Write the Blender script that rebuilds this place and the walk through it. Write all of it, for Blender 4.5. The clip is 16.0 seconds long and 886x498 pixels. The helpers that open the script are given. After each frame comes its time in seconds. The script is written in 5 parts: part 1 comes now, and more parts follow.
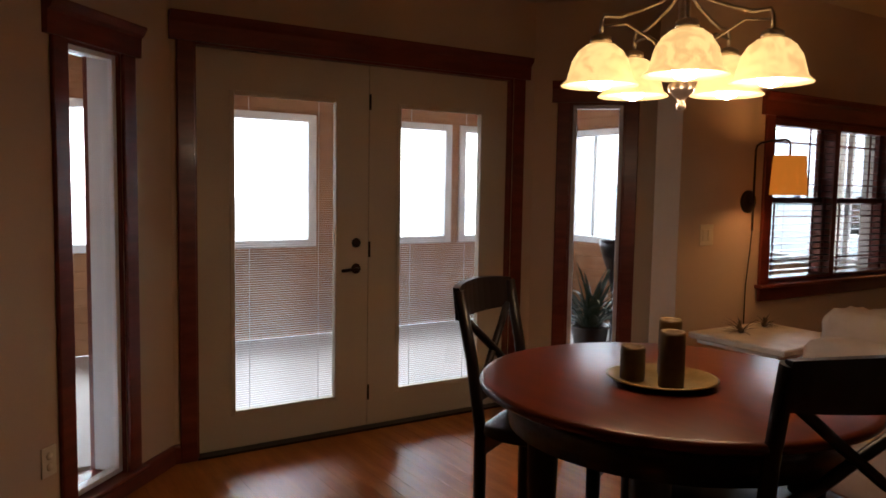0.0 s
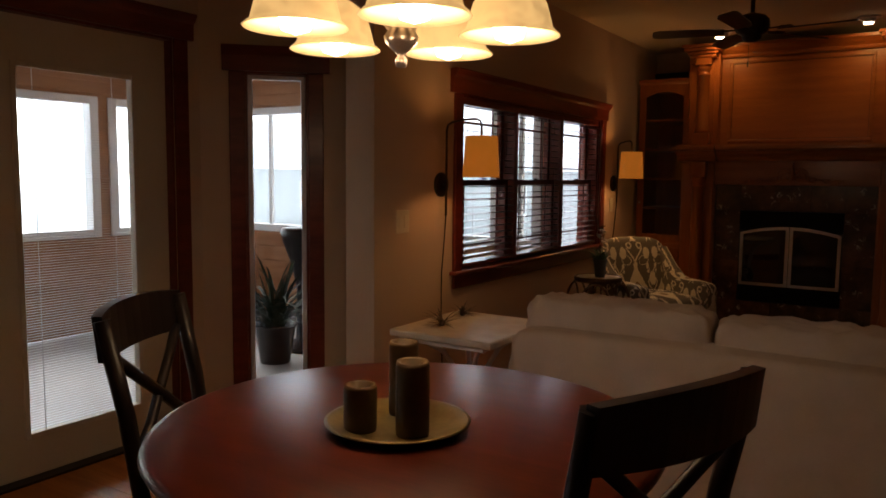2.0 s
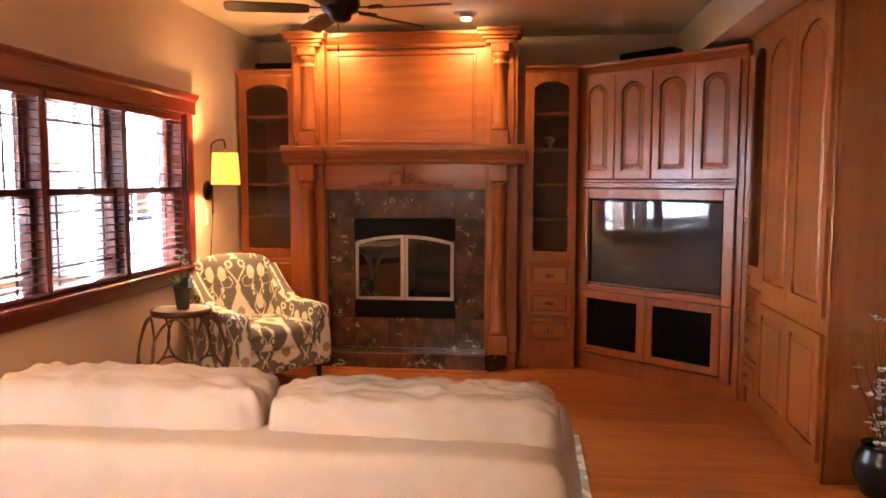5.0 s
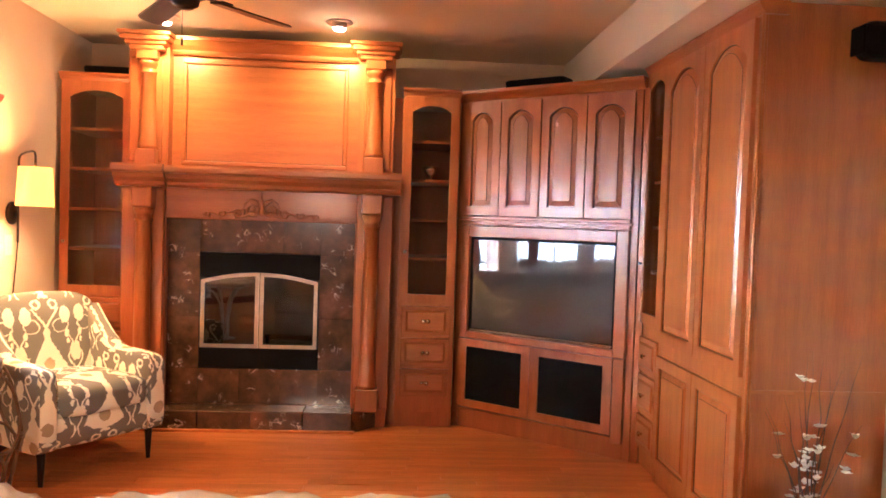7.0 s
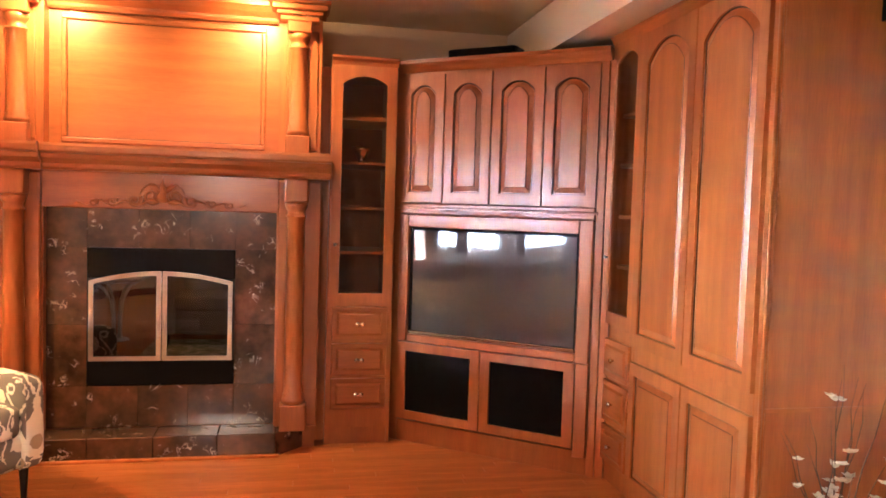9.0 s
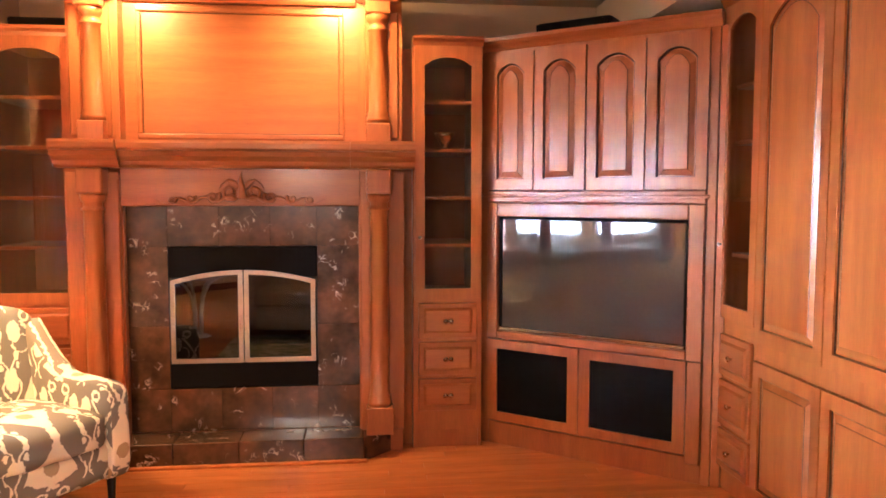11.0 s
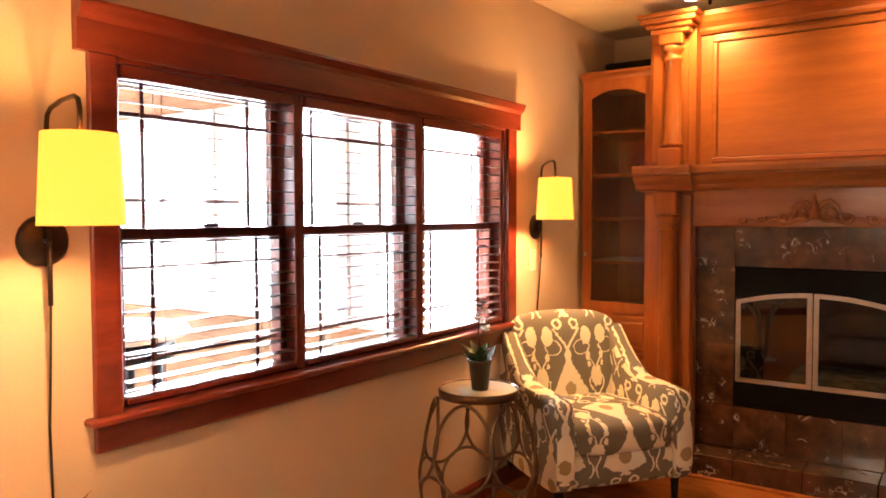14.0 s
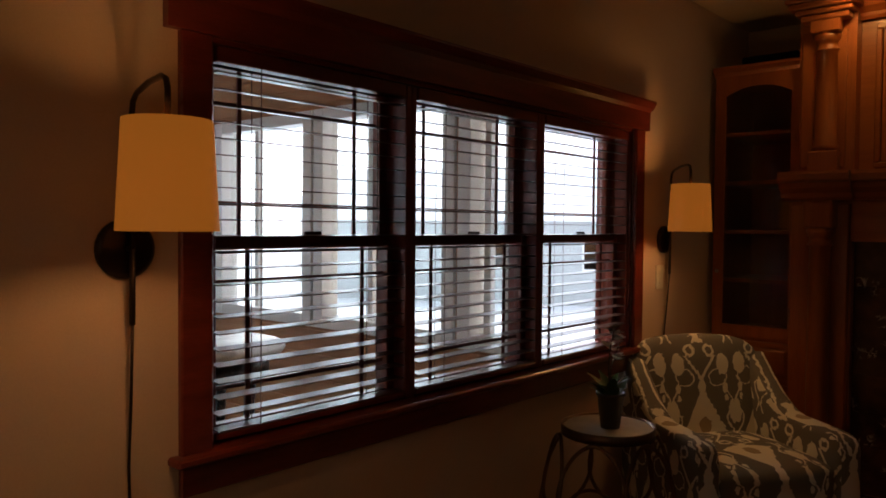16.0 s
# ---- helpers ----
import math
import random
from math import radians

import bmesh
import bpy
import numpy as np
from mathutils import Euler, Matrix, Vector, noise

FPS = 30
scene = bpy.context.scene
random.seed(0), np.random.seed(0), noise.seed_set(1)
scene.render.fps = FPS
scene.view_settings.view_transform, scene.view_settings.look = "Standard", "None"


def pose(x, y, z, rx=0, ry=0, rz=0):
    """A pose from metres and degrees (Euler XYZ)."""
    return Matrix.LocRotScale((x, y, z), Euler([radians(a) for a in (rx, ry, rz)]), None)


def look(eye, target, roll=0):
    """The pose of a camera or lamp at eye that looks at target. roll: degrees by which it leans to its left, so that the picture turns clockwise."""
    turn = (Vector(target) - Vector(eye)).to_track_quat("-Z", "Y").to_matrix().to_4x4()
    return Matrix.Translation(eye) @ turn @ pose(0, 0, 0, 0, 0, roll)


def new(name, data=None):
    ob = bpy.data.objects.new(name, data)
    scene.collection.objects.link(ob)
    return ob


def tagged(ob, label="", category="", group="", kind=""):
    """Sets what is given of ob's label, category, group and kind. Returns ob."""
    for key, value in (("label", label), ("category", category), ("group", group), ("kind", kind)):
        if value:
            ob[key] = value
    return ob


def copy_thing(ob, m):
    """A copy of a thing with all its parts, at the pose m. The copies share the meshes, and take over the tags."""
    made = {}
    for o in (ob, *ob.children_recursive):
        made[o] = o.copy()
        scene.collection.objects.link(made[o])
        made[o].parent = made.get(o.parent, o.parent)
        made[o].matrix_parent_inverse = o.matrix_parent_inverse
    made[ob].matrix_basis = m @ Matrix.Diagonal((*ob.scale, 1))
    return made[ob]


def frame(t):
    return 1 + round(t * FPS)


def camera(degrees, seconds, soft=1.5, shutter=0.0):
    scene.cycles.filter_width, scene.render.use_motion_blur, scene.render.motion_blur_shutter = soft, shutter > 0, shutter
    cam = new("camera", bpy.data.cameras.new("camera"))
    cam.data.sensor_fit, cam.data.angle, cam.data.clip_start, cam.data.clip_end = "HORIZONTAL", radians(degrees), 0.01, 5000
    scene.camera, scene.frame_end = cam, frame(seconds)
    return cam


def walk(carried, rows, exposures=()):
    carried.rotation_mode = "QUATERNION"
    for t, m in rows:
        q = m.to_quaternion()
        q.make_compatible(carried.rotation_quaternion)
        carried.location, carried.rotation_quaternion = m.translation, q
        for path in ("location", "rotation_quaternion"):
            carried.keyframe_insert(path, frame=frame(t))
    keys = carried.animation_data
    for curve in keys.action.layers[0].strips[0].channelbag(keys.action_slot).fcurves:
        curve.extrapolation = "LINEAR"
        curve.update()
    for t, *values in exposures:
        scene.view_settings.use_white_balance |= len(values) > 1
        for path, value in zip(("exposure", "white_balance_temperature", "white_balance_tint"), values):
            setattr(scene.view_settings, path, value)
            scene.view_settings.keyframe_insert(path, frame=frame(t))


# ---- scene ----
cam = camera(61.0, 16.0, soft=1.7)
# seconds, x, y, z, yaw, pitch, roll
ROWS = [
    (0.0, 0.962, 0.597, 1.428, -32.74, -4.66, -0.96),
    (0.5, 1.059, 0.732, 1.433, -34.40, -3.70, -0.38),
    (1.0, 1.206, 0.840, 1.442, -38.89, -3.64, -1.03),
    (1.5, 1.270, 0.972, 1.426, -46.49, -4.80, -0.74),
    (2.0, 1.350, 1.090, 1.423, -57.38, -5.53, -0.57),
    (2.5, 1.526, 1.109, 1.437, -65.84, -6.05, -1.13),
    (3.0, 1.718, 1.086, 1.434, -71.60, -5.33, -1.34),
    (3.5, 1.899, 1.138, 1.422, -77.53, -4.90, -0.93),
    (4.0, 2.093, 1.191, 1.431, -82.69, -4.67, -0.42),
    (4.5, 2.274, 1.134, 1.437, -83.59, -5.18, -0.14),
    (5.0, 2.437, 1.059, 1.438, -83.42, -5.09, -0.04),
    (7.3, 3.214, 1.201, 1.401, -95.54, -1.95, -1.11),
    (7.5, 3.296, 1.254, 1.410, -96.30, -2.17, -0.54),
    (8.0, 3.431, 1.312, 1.399, -96.70, -3.06, -1.02),
    (8.5, 3.597, 1.345, 1.419, -99.57, -2.80, -1.73),
    (8.7, 3.652, 1.323, 1.428, -101.44, -3.06, -1.79),
    (10.8, 4.031, 1.381, 1.438, -98.84, -4.26, -0.25),
    (11.0, 4.030, 1.394, 1.440, -96.32, -4.17, -0.06),
    (11.5, 4.030, 1.381, 1.425, -90.98, -1.02, 0.45),
    (12.0, 3.974, 1.367, 1.436, -87.82, 2.25, 1.06),
    (12.5, 3.958, 1.351, 1.465, -81.25, 1.90, 2.01),
    (13.0, 3.903, 1.395, 1.454, -73.11, -0.17, 0.93),
    (13.5, 3.878, 1.309, 1.449, -62.69, -1.90, 0.41),
    (14.0, 3.879, 1.366, 1.439, -55.00, -2.52, 0.15),
    (14.5, 3.896, 1.478, 1.432, -53.62, -2.88, -0.19),
    (15.0, 3.906, 1.572, 1.432, -54.89, -3.29, -0.47),
    (15.5, 4.018, 1.665, 1.434, -52.48, -3.35, -0.46),
    (16.0, 4.100, 1.708, 1.433, -48.56, -1.73, -0.49),
]
EXPOSURES = [
    (0.0, 2.7, 5750, 16),
    (1.0, 2.25, 5850, 16),
    (1.5, 2.05, 6000, 16),
    (2.0, 2.05, 6050, 16),
    (2.5, 2.6, 6050, 16),
    (3.0, 3.5, 6050, 16),
    (3.5, 4.08, 6150, 16),
    (4.0, 4.63, 6250, 16),
    (5.0, 5.68, 5250, 16),
    (7.5, 6.57, 4950, 16),
    (8.5, 6.65, 4950, 16),
    (11.0, 6.73, 4950, 16),
    (12.0, 6.72, 4950, 16),
    (13.0, 6.92, 5000, 16),
    (13.5, 6.55, 5150, 16),
    (14.0, 5.6, 5880, 16),
    (14.5, 3.4, 6080, 16),
    (15.0, 2.85, 6080, 16),
    (15.5, 2.3, 5980, 16),
    (16.0, 1.8, 5880, 16),
]
walk(cam, [(t, pose(x, y, z, 90 + pitch, roll, yaw)) for t, x, y, z, yaw, pitch, roll in ROWS], EXPOSURES)

# ---- light ----
world = bpy.data.worlds.new("sky")
scene.world = world
world.use_nodes = True
wn = world.node_tree.nodes
sky = wn.new("ShaderNodeTexSky")
sky.sky_type = "NISHITA"
sky.sun_disc = False
sky.sun_elevation = radians(38)
sky.sun_rotation = radians(20)
sky.dust_density = 1.0
wn["Background"].inputs["Strength"].default_value = 0.15
grey = wn.new("ShaderNodeHueSaturation")
grey.inputs["Saturation"].default_value = 0.12
world.node_tree.links.new(sky.outputs[0], grey.inputs["Color"])
world.node_tree.links.new(grey.outputs[0], wn["Background"].inputs["Color"])
sun_data = bpy.data.lights.new("sun", "SUN")
sun_data.energy, sun_data.angle, sun_data.color = 1.1, radians(40), (1.0, 0.96, 0.9)
sun = new("sun", sun_data)
sun.matrix_world = look((0, 0, 0), (-0.25, -0.7, -0.65))


def lamp(kind, name, place, watts, colour, radius=0.03, target=None, spot=90):
    data = bpy.data.lights.new(name, kind)
    data.energy, data.color, data.shadow_soft_size = watts, colour, radius
    if kind == "SPOT":
        data.spot_size, data.spot_blend = radians(spot), 1.0
    ob = new(name, data)
    ob.matrix_world = look(place, target) if target else pose(*place)
    return ob


WARM = (1.0, 0.62, 0.34)
CHAND = (2.77, 2.115)

# ---- materials ----


def material(name, base, rough=0.5, metal=0.0, second=None, scale=6.0, stretch=(1, 1, 1), bump=0.0, fine=60.0, spread=0.12, coat=0.0, per_object=0.0, detail=6.0, contrast=(0.35, 0.65)):
    m = bpy.data.materials.new(name)
    m.use_nodes = True
    nt = m.node_tree
    n, ln = nt.nodes, nt.links
    b = n["Principled BSDF"]
    b.inputs["Roughness"].default_value = rough
    b.inputs["Metallic"].default_value = metal
    b.inputs["Coat Weight"].default_value = coat
    b.inputs["Coat Roughness"].default_value = 0.15
    tc = n.new("ShaderNodeTexCoord")
    mp = n.new("ShaderNodeMapping")
    mp.inputs["Scale"].default_value = stretch
    ln.new(tc.outputs["Object"], mp.inputs["Vector"])
    vec = mp.outputs["Vector"]
    if per_object:
        info = n.new("ShaderNodeObjectInfo")
        add = n.new("ShaderNodeVectorMath")
        add.operation = "ADD"
        mul = n.new("ShaderNodeVectorMath")
        mul.operation = "SCALE"
        mul.inputs["Scale"].default_value = 37.0
        comb = n.new("ShaderNodeCombineXYZ")
        for k in range(3):
            ln.new(info.outputs["Random"], comb.inputs[k])
        ln.new(comb.outputs[0], mul.inputs[0])
        ln.new(vec, add.inputs[0])
        ln.new(mul.outputs[0], add.inputs[1])
        vec = add.outputs[0]
    big = n.new("ShaderNodeTexNoise")
    big.inputs["Scale"].default_value, big.inputs["Detail"].default_value = scale, detail
    small = n.new("ShaderNodeTexNoise")
    small.inputs["Scale"].default_value, small.inputs["Detail"].default_value = fine, 3.0
    ln.new(vec, big.inputs["Vector"])
    ln.new(vec, small.inputs["Vector"])
    ramp = n.new("ShaderNodeValToRGB")
    ramp.color_ramp.elements[0].position, ramp.color_ramp.elements[1].position = contrast
    second = second or tuple(c * (1 - spread) for c in base)
    ramp.color_ramp.elements[0].color, ramp.color_ramp.elements[1].color = (*base, 1), (*second, 1)
    ln.new(big.outputs["Fac"], ramp.inputs["Fac"])
    mix = n.new("ShaderNodeMix")
    mix.data_type, mix.blend_type = "RGBA", "OVERLAY"
    mix.inputs["Factor"].default_value = min(1.0, spread * 1.5)
    ln.new(ramp.outputs["Color"], mix.inputs["A"])
    ln.new(small.outputs["Color"], mix.inputs["B"])
    bw = n.new("ShaderNodeRGBToBW")
    ln.new(small.outputs["Color"], bw.inputs[0])
    ln.new(bw.outputs[0], mix.inputs["B"])
    out = mix.outputs["Result"]
    if per_object:
        hsv = n.new("ShaderNodeHueSaturation")
        mr = n.new("ShaderNodeMapRange")
        mr.inputs["To Min"].default_value, mr.inputs["To Max"].default_value = 1 - per_object, 1 + per_object
        ln.new(info.outputs["Random"], mr.inputs["Value"])
        ln.new(mr.outputs["Result"], hsv.inputs["Value"])
        ln.new(out, hsv.inputs["Color"])
        out = hsv.outputs["Color"]
    ln.new(out, b.inputs["Base Color"])
    if bump:
        bp = n.new("ShaderNodeBump")
        bp.inputs["Strength"].default_value, bp.inputs["Distance"].default_value = bump, 0.004
        ln.new(small.outputs["Fac"], bp.inputs["Height"])
        ln.new(bp.outputs["Normal"], b.inputs["Normal"])
    return m


def glass_material(name, tint=(0.95, 0.97, 0.96), gloss=0.08):
    m = bpy.data.materials.new(name)
    m.use_nodes = True
    n, ln = m.node_tree.nodes, m.node_tree.links
    n.remove(n["Principled BSDF"])
    clear = n.new("ShaderNodeBsdfTransparent")
    clear.inputs["Color"].default_value = (*tint, 1)
    shine = n.new("ShaderNodeBsdfGlossy")
    shine.inputs["Roughness"].default_value = 0.02
    facing = n.new("ShaderNodeLayerWeight")
    facing.inputs["Blend"].default_value = 0.5
    power = n.new("ShaderNodeMath")
    power.operation = "POWER"
    power.inputs[1].default_value = 4.0
    fres = n.new("ShaderNodeMath")
    fres.operation = "MULTIPLY_ADD"
    fres.inputs[1].default_value, fres.inputs[2].default_value = 0.5, gloss * 0.5
    ln.new(facing.outputs["Facing"], power.inputs[0])
    ln.new(power.outputs[0], fres.inputs[0])
    mix = n.new("ShaderNodeMixShader")
    ln.new(fres.outputs[0], mix.inputs[0])
    ln.new(clear.outputs[0], mix.inputs[1])
    ln.new(shine.outputs[0], mix.inputs[2])
    ln.new(mix.outputs[0], n["Material Output"].inputs["Surface"])
    return m


def shade_material(name, colour, glow, strength, veins=0.0):
    m = bpy.data.materials.new(name)
    m.use_nodes = True
    n, ln = m.node_tree.nodes, m.node_tree.links
    b = n["Principled BSDF"]
    b.inputs["Base Color"].default_value = (*colour, 1)
    b.inputs["Roughness"].default_value = 0.6
    tx = n.new("ShaderNodeTexNoise")
    tx.inputs["Scale"].default_value = 18.0 if veins else 220.0
    tx.inputs["Detail"].default_value = 5.0
    tx.inputs["Distortion"].default_value = 1.5 if veins else 0.0
    tc = n.new("ShaderNodeTexCoord")
    ln.new(tc.outputs["Object"], tx.inputs["Vector"])
    ramp = n.new("ShaderNodeValToRGB")
    ramp.color_ramp.elements[0].color = (*glow, 1)
    ramp.color_ramp.elements[1].color = (*(tuple(g * (1 - veins) for g in glow) if veins else glow), 1)
    ramp.color_ramp.elements[0].position, ramp.color_ramp.elements[1].position = 0.45, 0.62
    ln.new(tx.outputs["Fac"], ramp.inputs["Fac"])
    ln.new(ramp.outputs["Color"], b.inputs["Emission Color"])
    b.inputs["Emission Strength"].default_value = strength
    return m


def ikat_material(name):
    m = material(name, (0.72, 0.66, 0.5), 0.9, bump=0.3, fine=400.0, spread=0.08)
    nt = m.node_tree
    n, ln = nt.nodes, nt.links
    b = n["Principled BSDF"]
    tc = n.new("ShaderNodeTexCoord")
    sep = n.new("ShaderNodeSeparateXYZ")
    size = n.new("ShaderNodeVectorMath")
    size.operation = "SCALE"
    size.inputs["Scale"].default_value = 1.0
    ln.new(tc.outputs["Object"], size.inputs[0])
    ln.new(size.outputs[0], sep.inputs[0])

    def math_node(op, a, c=None, k=None):
        q = n.new("ShaderNodeMath")
        q.operation = op
        for i, v in enumerate((a, c, k)):
            if v is None:
                continue
            if isinstance(v, (int, float)):
                q.inputs[i].default_value = v
            else:
                ln.new(v, q.inputs[i])
        return q.outputs[0]

    wob = n.new("ShaderNodeTexNoise")
    wob.inputs["Scale"].default_value = 55.0
    ln.new(tc.outputs["Object"], wob.inputs["Vector"])
    w = math_node("MULTIPLY_ADD", wob.outputs["Fac"], 0.024, -0.012)
    facing = n.new("ShaderNodeSeparateXYZ")
    ln.new(tc.outputs["Normal"], facing.inputs[0])
    side = math_node("GREATER_THAN", math_node("ABSOLUTE", facing.outputs["X"]), 0.72)
    front = math_node("SUBTRACT", 1.0, side)
    across = math_node("ADD", math_node("MULTIPLY", sep.outputs["X"], front), math_node("MULTIPLY", sep.outputs["Y"], side))
    u = math_node("PINGPONG", math_node("ADD", across, math_node("ADD", w, 3.84)), 0.16)
    run = math_node("SUBTRACT", sep.outputs["Z"], math_node("MULTIPLY", sep.outputs["Y"], front))
    v = math_node("MODULO", math_node("ADD", run, math_node("ADD", w, 4.02)), 0.46)

    def ell(cx, cz, rx, rz):
        ax = math_node("DIVIDE", math_node("SUBTRACT", u, cx), rx)
        az = math_node("DIVIDE", math_node("SUBTRACT", v, cz), rz)
        return math_node("SQRT", math_node("ADD", math_node("MULTIPLY", ax, ax), math_node("MULTIPLY", az, az)))

    def under(q, k):
        return math_node("LESS_THAN", q, k)

    def band(q, lo, hi):
        return math_node("MULTIPLY", math_node("GREATER_THAN", q, lo), math_node("LESS_THAN", q, hi))

    def curve_line(a, k, ph, width, lo, hi):
        c = math_node("MULTIPLY_ADD", math_node("SINE", math_node("MULTIPLY_ADD", v, k, ph)), a[1], a[0])
        return math_node("MULTIPLY", under(math_node("ABSOLUTE", math_node("SUBTRACT", u, c)), width), band(v, lo, hi))

    # a vase-shaped medallion, a forked stem above it, curls and small buds
    flare = math_node("MULTIPLY_ADD", v, -0.52, 0.142)
    vase = math_node("MULTIPLY", under(math_node("SUBTRACT", u, flare), 0.0), band(v, 0.05, 0.25))
    vase = math_node("MAXIMUM", vase, under(ell(0.0, 0.065, 0.105, 0.045), 1.0))
    core = under(ell(0.0, 0.09, 0.032, 0.036), 1.0)
    marks = [vase, band(ell(0.0, 0.27, 0.02, 0.03), 0.0, 1.0), curve_line((0.045, 0.05), 16.0, -5.9, 0.008, 0.27, 0.41), under(ell(0.115, 0.37, 0.032, 0.05), 1.0), band(ell(0.05, 0.43, 0.03, 0.026), 0.55, 1.0), under(ell(0.15, 0.15, 0.022, 0.055), 1.0), under(ell(0.12, 0.26, 0.012, 0.022), 1.0), under(ell(0.122, 0.215, 0.009, 0.016), 1.0), curve_line((0.135, 0.018), 40.0, 0.0, 0.005, 0.0, 0.3), band(ell(0.085, 0.31, 0.05, 0.04), 0.86, 1.0), under(ell(0.0, 0.0, 0.03, 0.022), 1.0)]
    pale = marks[0]
    for q in marks[1:]:
        pale = math_node("MAXIMUM", pale, q)
    inner = core

    def mixer(fac, a, c):
        q = n.new("ShaderNodeMix")
        q.data_type = "RGBA"
        ln.new(fac, q.inputs["Factor"])
        for s, v in (("A", a), ("B", c)):
            if isinstance(v, tuple):
                q.inputs[s].default_value = (*v, 1)
            else:
                ln.new(v, q.inputs[s])
        return q.outputs["Result"]

    c1 = mixer(pale, (0.21, 0.195, 0.155), (0.92, 0.87, 0.69))
    c2 = mixer(inner, c1, (0.46, 0.36, 0.2))
    ln.new(c2, b.inputs["Base Color"])
    return m


def marble_material(name):
    m = material(name, (0.035, 0.019, 0.011), 0.16, second=(0.12, 0.055, 0.026), scale=6.0, spread=0.35, coat=0.25, fine=26.0, per_object=0.07, detail=9.0)
    n, ln = m.node_tree.nodes, m.node_tree.links
    b = n["Principled BSDF"]
    base_link = b.inputs["Base Color"].links[0].from_socket
    tc = n.new("ShaderNodeTexCoord")
    tx = n.new("ShaderNodeTexNoise")
    tx.inputs["Scale"].default_value, tx.inputs["Detail"].default_value, tx.inputs["Distortion"].default_value = 16.0, 9.0, 1.0
    ln.new(tc.outputs["Object"], tx.inputs["Vector"])
    ramp = n.new("ShaderNodeValToRGB")
    el = ramp.color_ramp.elements
    el[0].position, el[0].color = 0.47, (0, 0, 0, 1)
    el[1].position, el[1].color = 0.505, (1, 1, 1, 1)
    e = el.new(0.54)
    e.color = (0, 0, 0, 1)
    ln.new(tx.outputs["Fac"], ramp.inputs["Fac"])
    patch = n.new("ShaderNodeTexNoise")
    patch.inputs["Scale"].default_value = 9.0
    ln.new(tc.outputs["Object"], patch.inputs["Vector"])
    gate = n.new("ShaderNodeMath")
    gate.operation = "MULTIPLY"
    thr = n.new("ShaderNodeMapRange")
    thr.inputs["From Min"].default_value, thr.inputs["From Max"].default_value = 0.57, 0.68
    ln.new(patch.outputs["Fac"], thr.inputs["Value"])
    ln.new(ramp.outputs["Color"], gate.inputs[0])
    ln.new(thr.outputs["Result"], gate.inputs[1])
    mix = n.new("ShaderNodeMix")
    mix.data_type = "RGBA"
    ln.new(gate.outputs[0], mix.inputs["Factor"])
    ln.new(base_link, mix.inputs["A"])
    mix.inputs["B"].default_value = (0.62, 0.5, 0.36, 1)
    ln.new(mix.outputs["Result"], b.inputs["Base Color"])
    return m


CHERRY = material("cherry_wood", (0.36, 0.106, 0.015), 0.36, second=(0.28, 0.076, 0.010), scale=3.0, stretch=(6, 6, 0.5), fine=30.0, spread=0.2, coat=0.25, bump=0.05, per_object=0.08)
CHERRY_H = material("cherry_wood_rail", (0.36, 0.106, 0.015), 0.36, second=(0.28, 0.076, 0.010), scale=3.0, stretch=(0.5, 6, 6), fine=30.0, spread=0.2, coat=0.25, bump=0.05, per_object=0.08)
DARKLINE = material("dark_brown_line", (0.06, 0.014, 0.005), 0.5, scale=20.0, fine=90.0, spread=0.2)
TRIM = material("stained_trim", (0.19, 0.032, 0.016), 0.35, second=(0.13, 0.02, 0.01), scale=4.0, stretch=(1, 6, 6), fine=40.0, spread=0.2, coat=0.2, bump=0.05)
OAK = material("oak_planks", (0.50, 0.165, 0.026), 0.34, second=(0.38, 0.115, 0.017), scale=2.5, stretch=(7, 0.8, 1), fine=14.0, spread=0.15, coat=0.05, bump=0.02, per_object=0.09)
WALL = material("tan_wall_paint", (0.62, 0.46, 0.315), 0.85, scale=1.5, fine=180.0, spread=0.06, bump=0.12)
CEILING = material("ceiling_paint", (0.66, 0.55, 0.38), 0.9, scale=1.5, fine=120.0, spread=0.05, bump=0.2)
PALE = material("pale_wall_paint", (0.62, 0.58, 0.5), 0.85, scale=1.5, fine=180.0, spread=0.06, bump=0.1)
CREAM = material("cream_door_paint", (0.60, 0.52, 0.38), 0.5, scale=2.0, fine=90.0, spread=0.05, bump=0.03)
WHITE = material("white_vinyl", (0.8, 0.8, 0.8), 0.4, scale=3.0, fine=80.0, spread=0.04)
PLATE = material("ivory_plastic", (0.72, 0.64, 0.48), 0.4, scale=5.0, fine=80.0, spread=0.03)
SIDING = material("cedar_siding", (0.42, 0.205, 0.09), 0.7, second=(0.32, 0.145, 0.06), scale=2.0, stretch=(1, 1, 8), fine=25.0, spread=0.2, bump=0.1)
DECK = material("painted_deck", (0.42, 0.39, 0.36), 0.55, scale=2.0, stretch=(1, 8, 1), fine=40.0, spread=0.12, bump=0.1)
SNOW = material("snow", (0.85, 0.87, 0.9), 0.8, scale=0.4, fine=6.0, spread=0.06, bump=0.3)
HOUSE = material("grey_siding", (0.5, 0.52, 0.52), 0.7, scale=1.0, stretch=(1, 1, 10), fine=20.0, spread=0.1)
OAK.node_tree.nodes["Principled BSDF"].inputs["Specular IOR Level"].default_value = 0.1
GLASS = glass_material("window_glass")
DARKGLASS = glass_material("smoked_glass", (0.26, 0.23, 0.2), 0.2)
CABINETGLASS = glass_material("cabinet_glass", (0.87, 0.85, 0.82), 0.05)
BLACK = material("black_metal", (0.004, 0.0038, 0.0038), 0.6, scale=8.0, fine=120.0, spread=0.2)
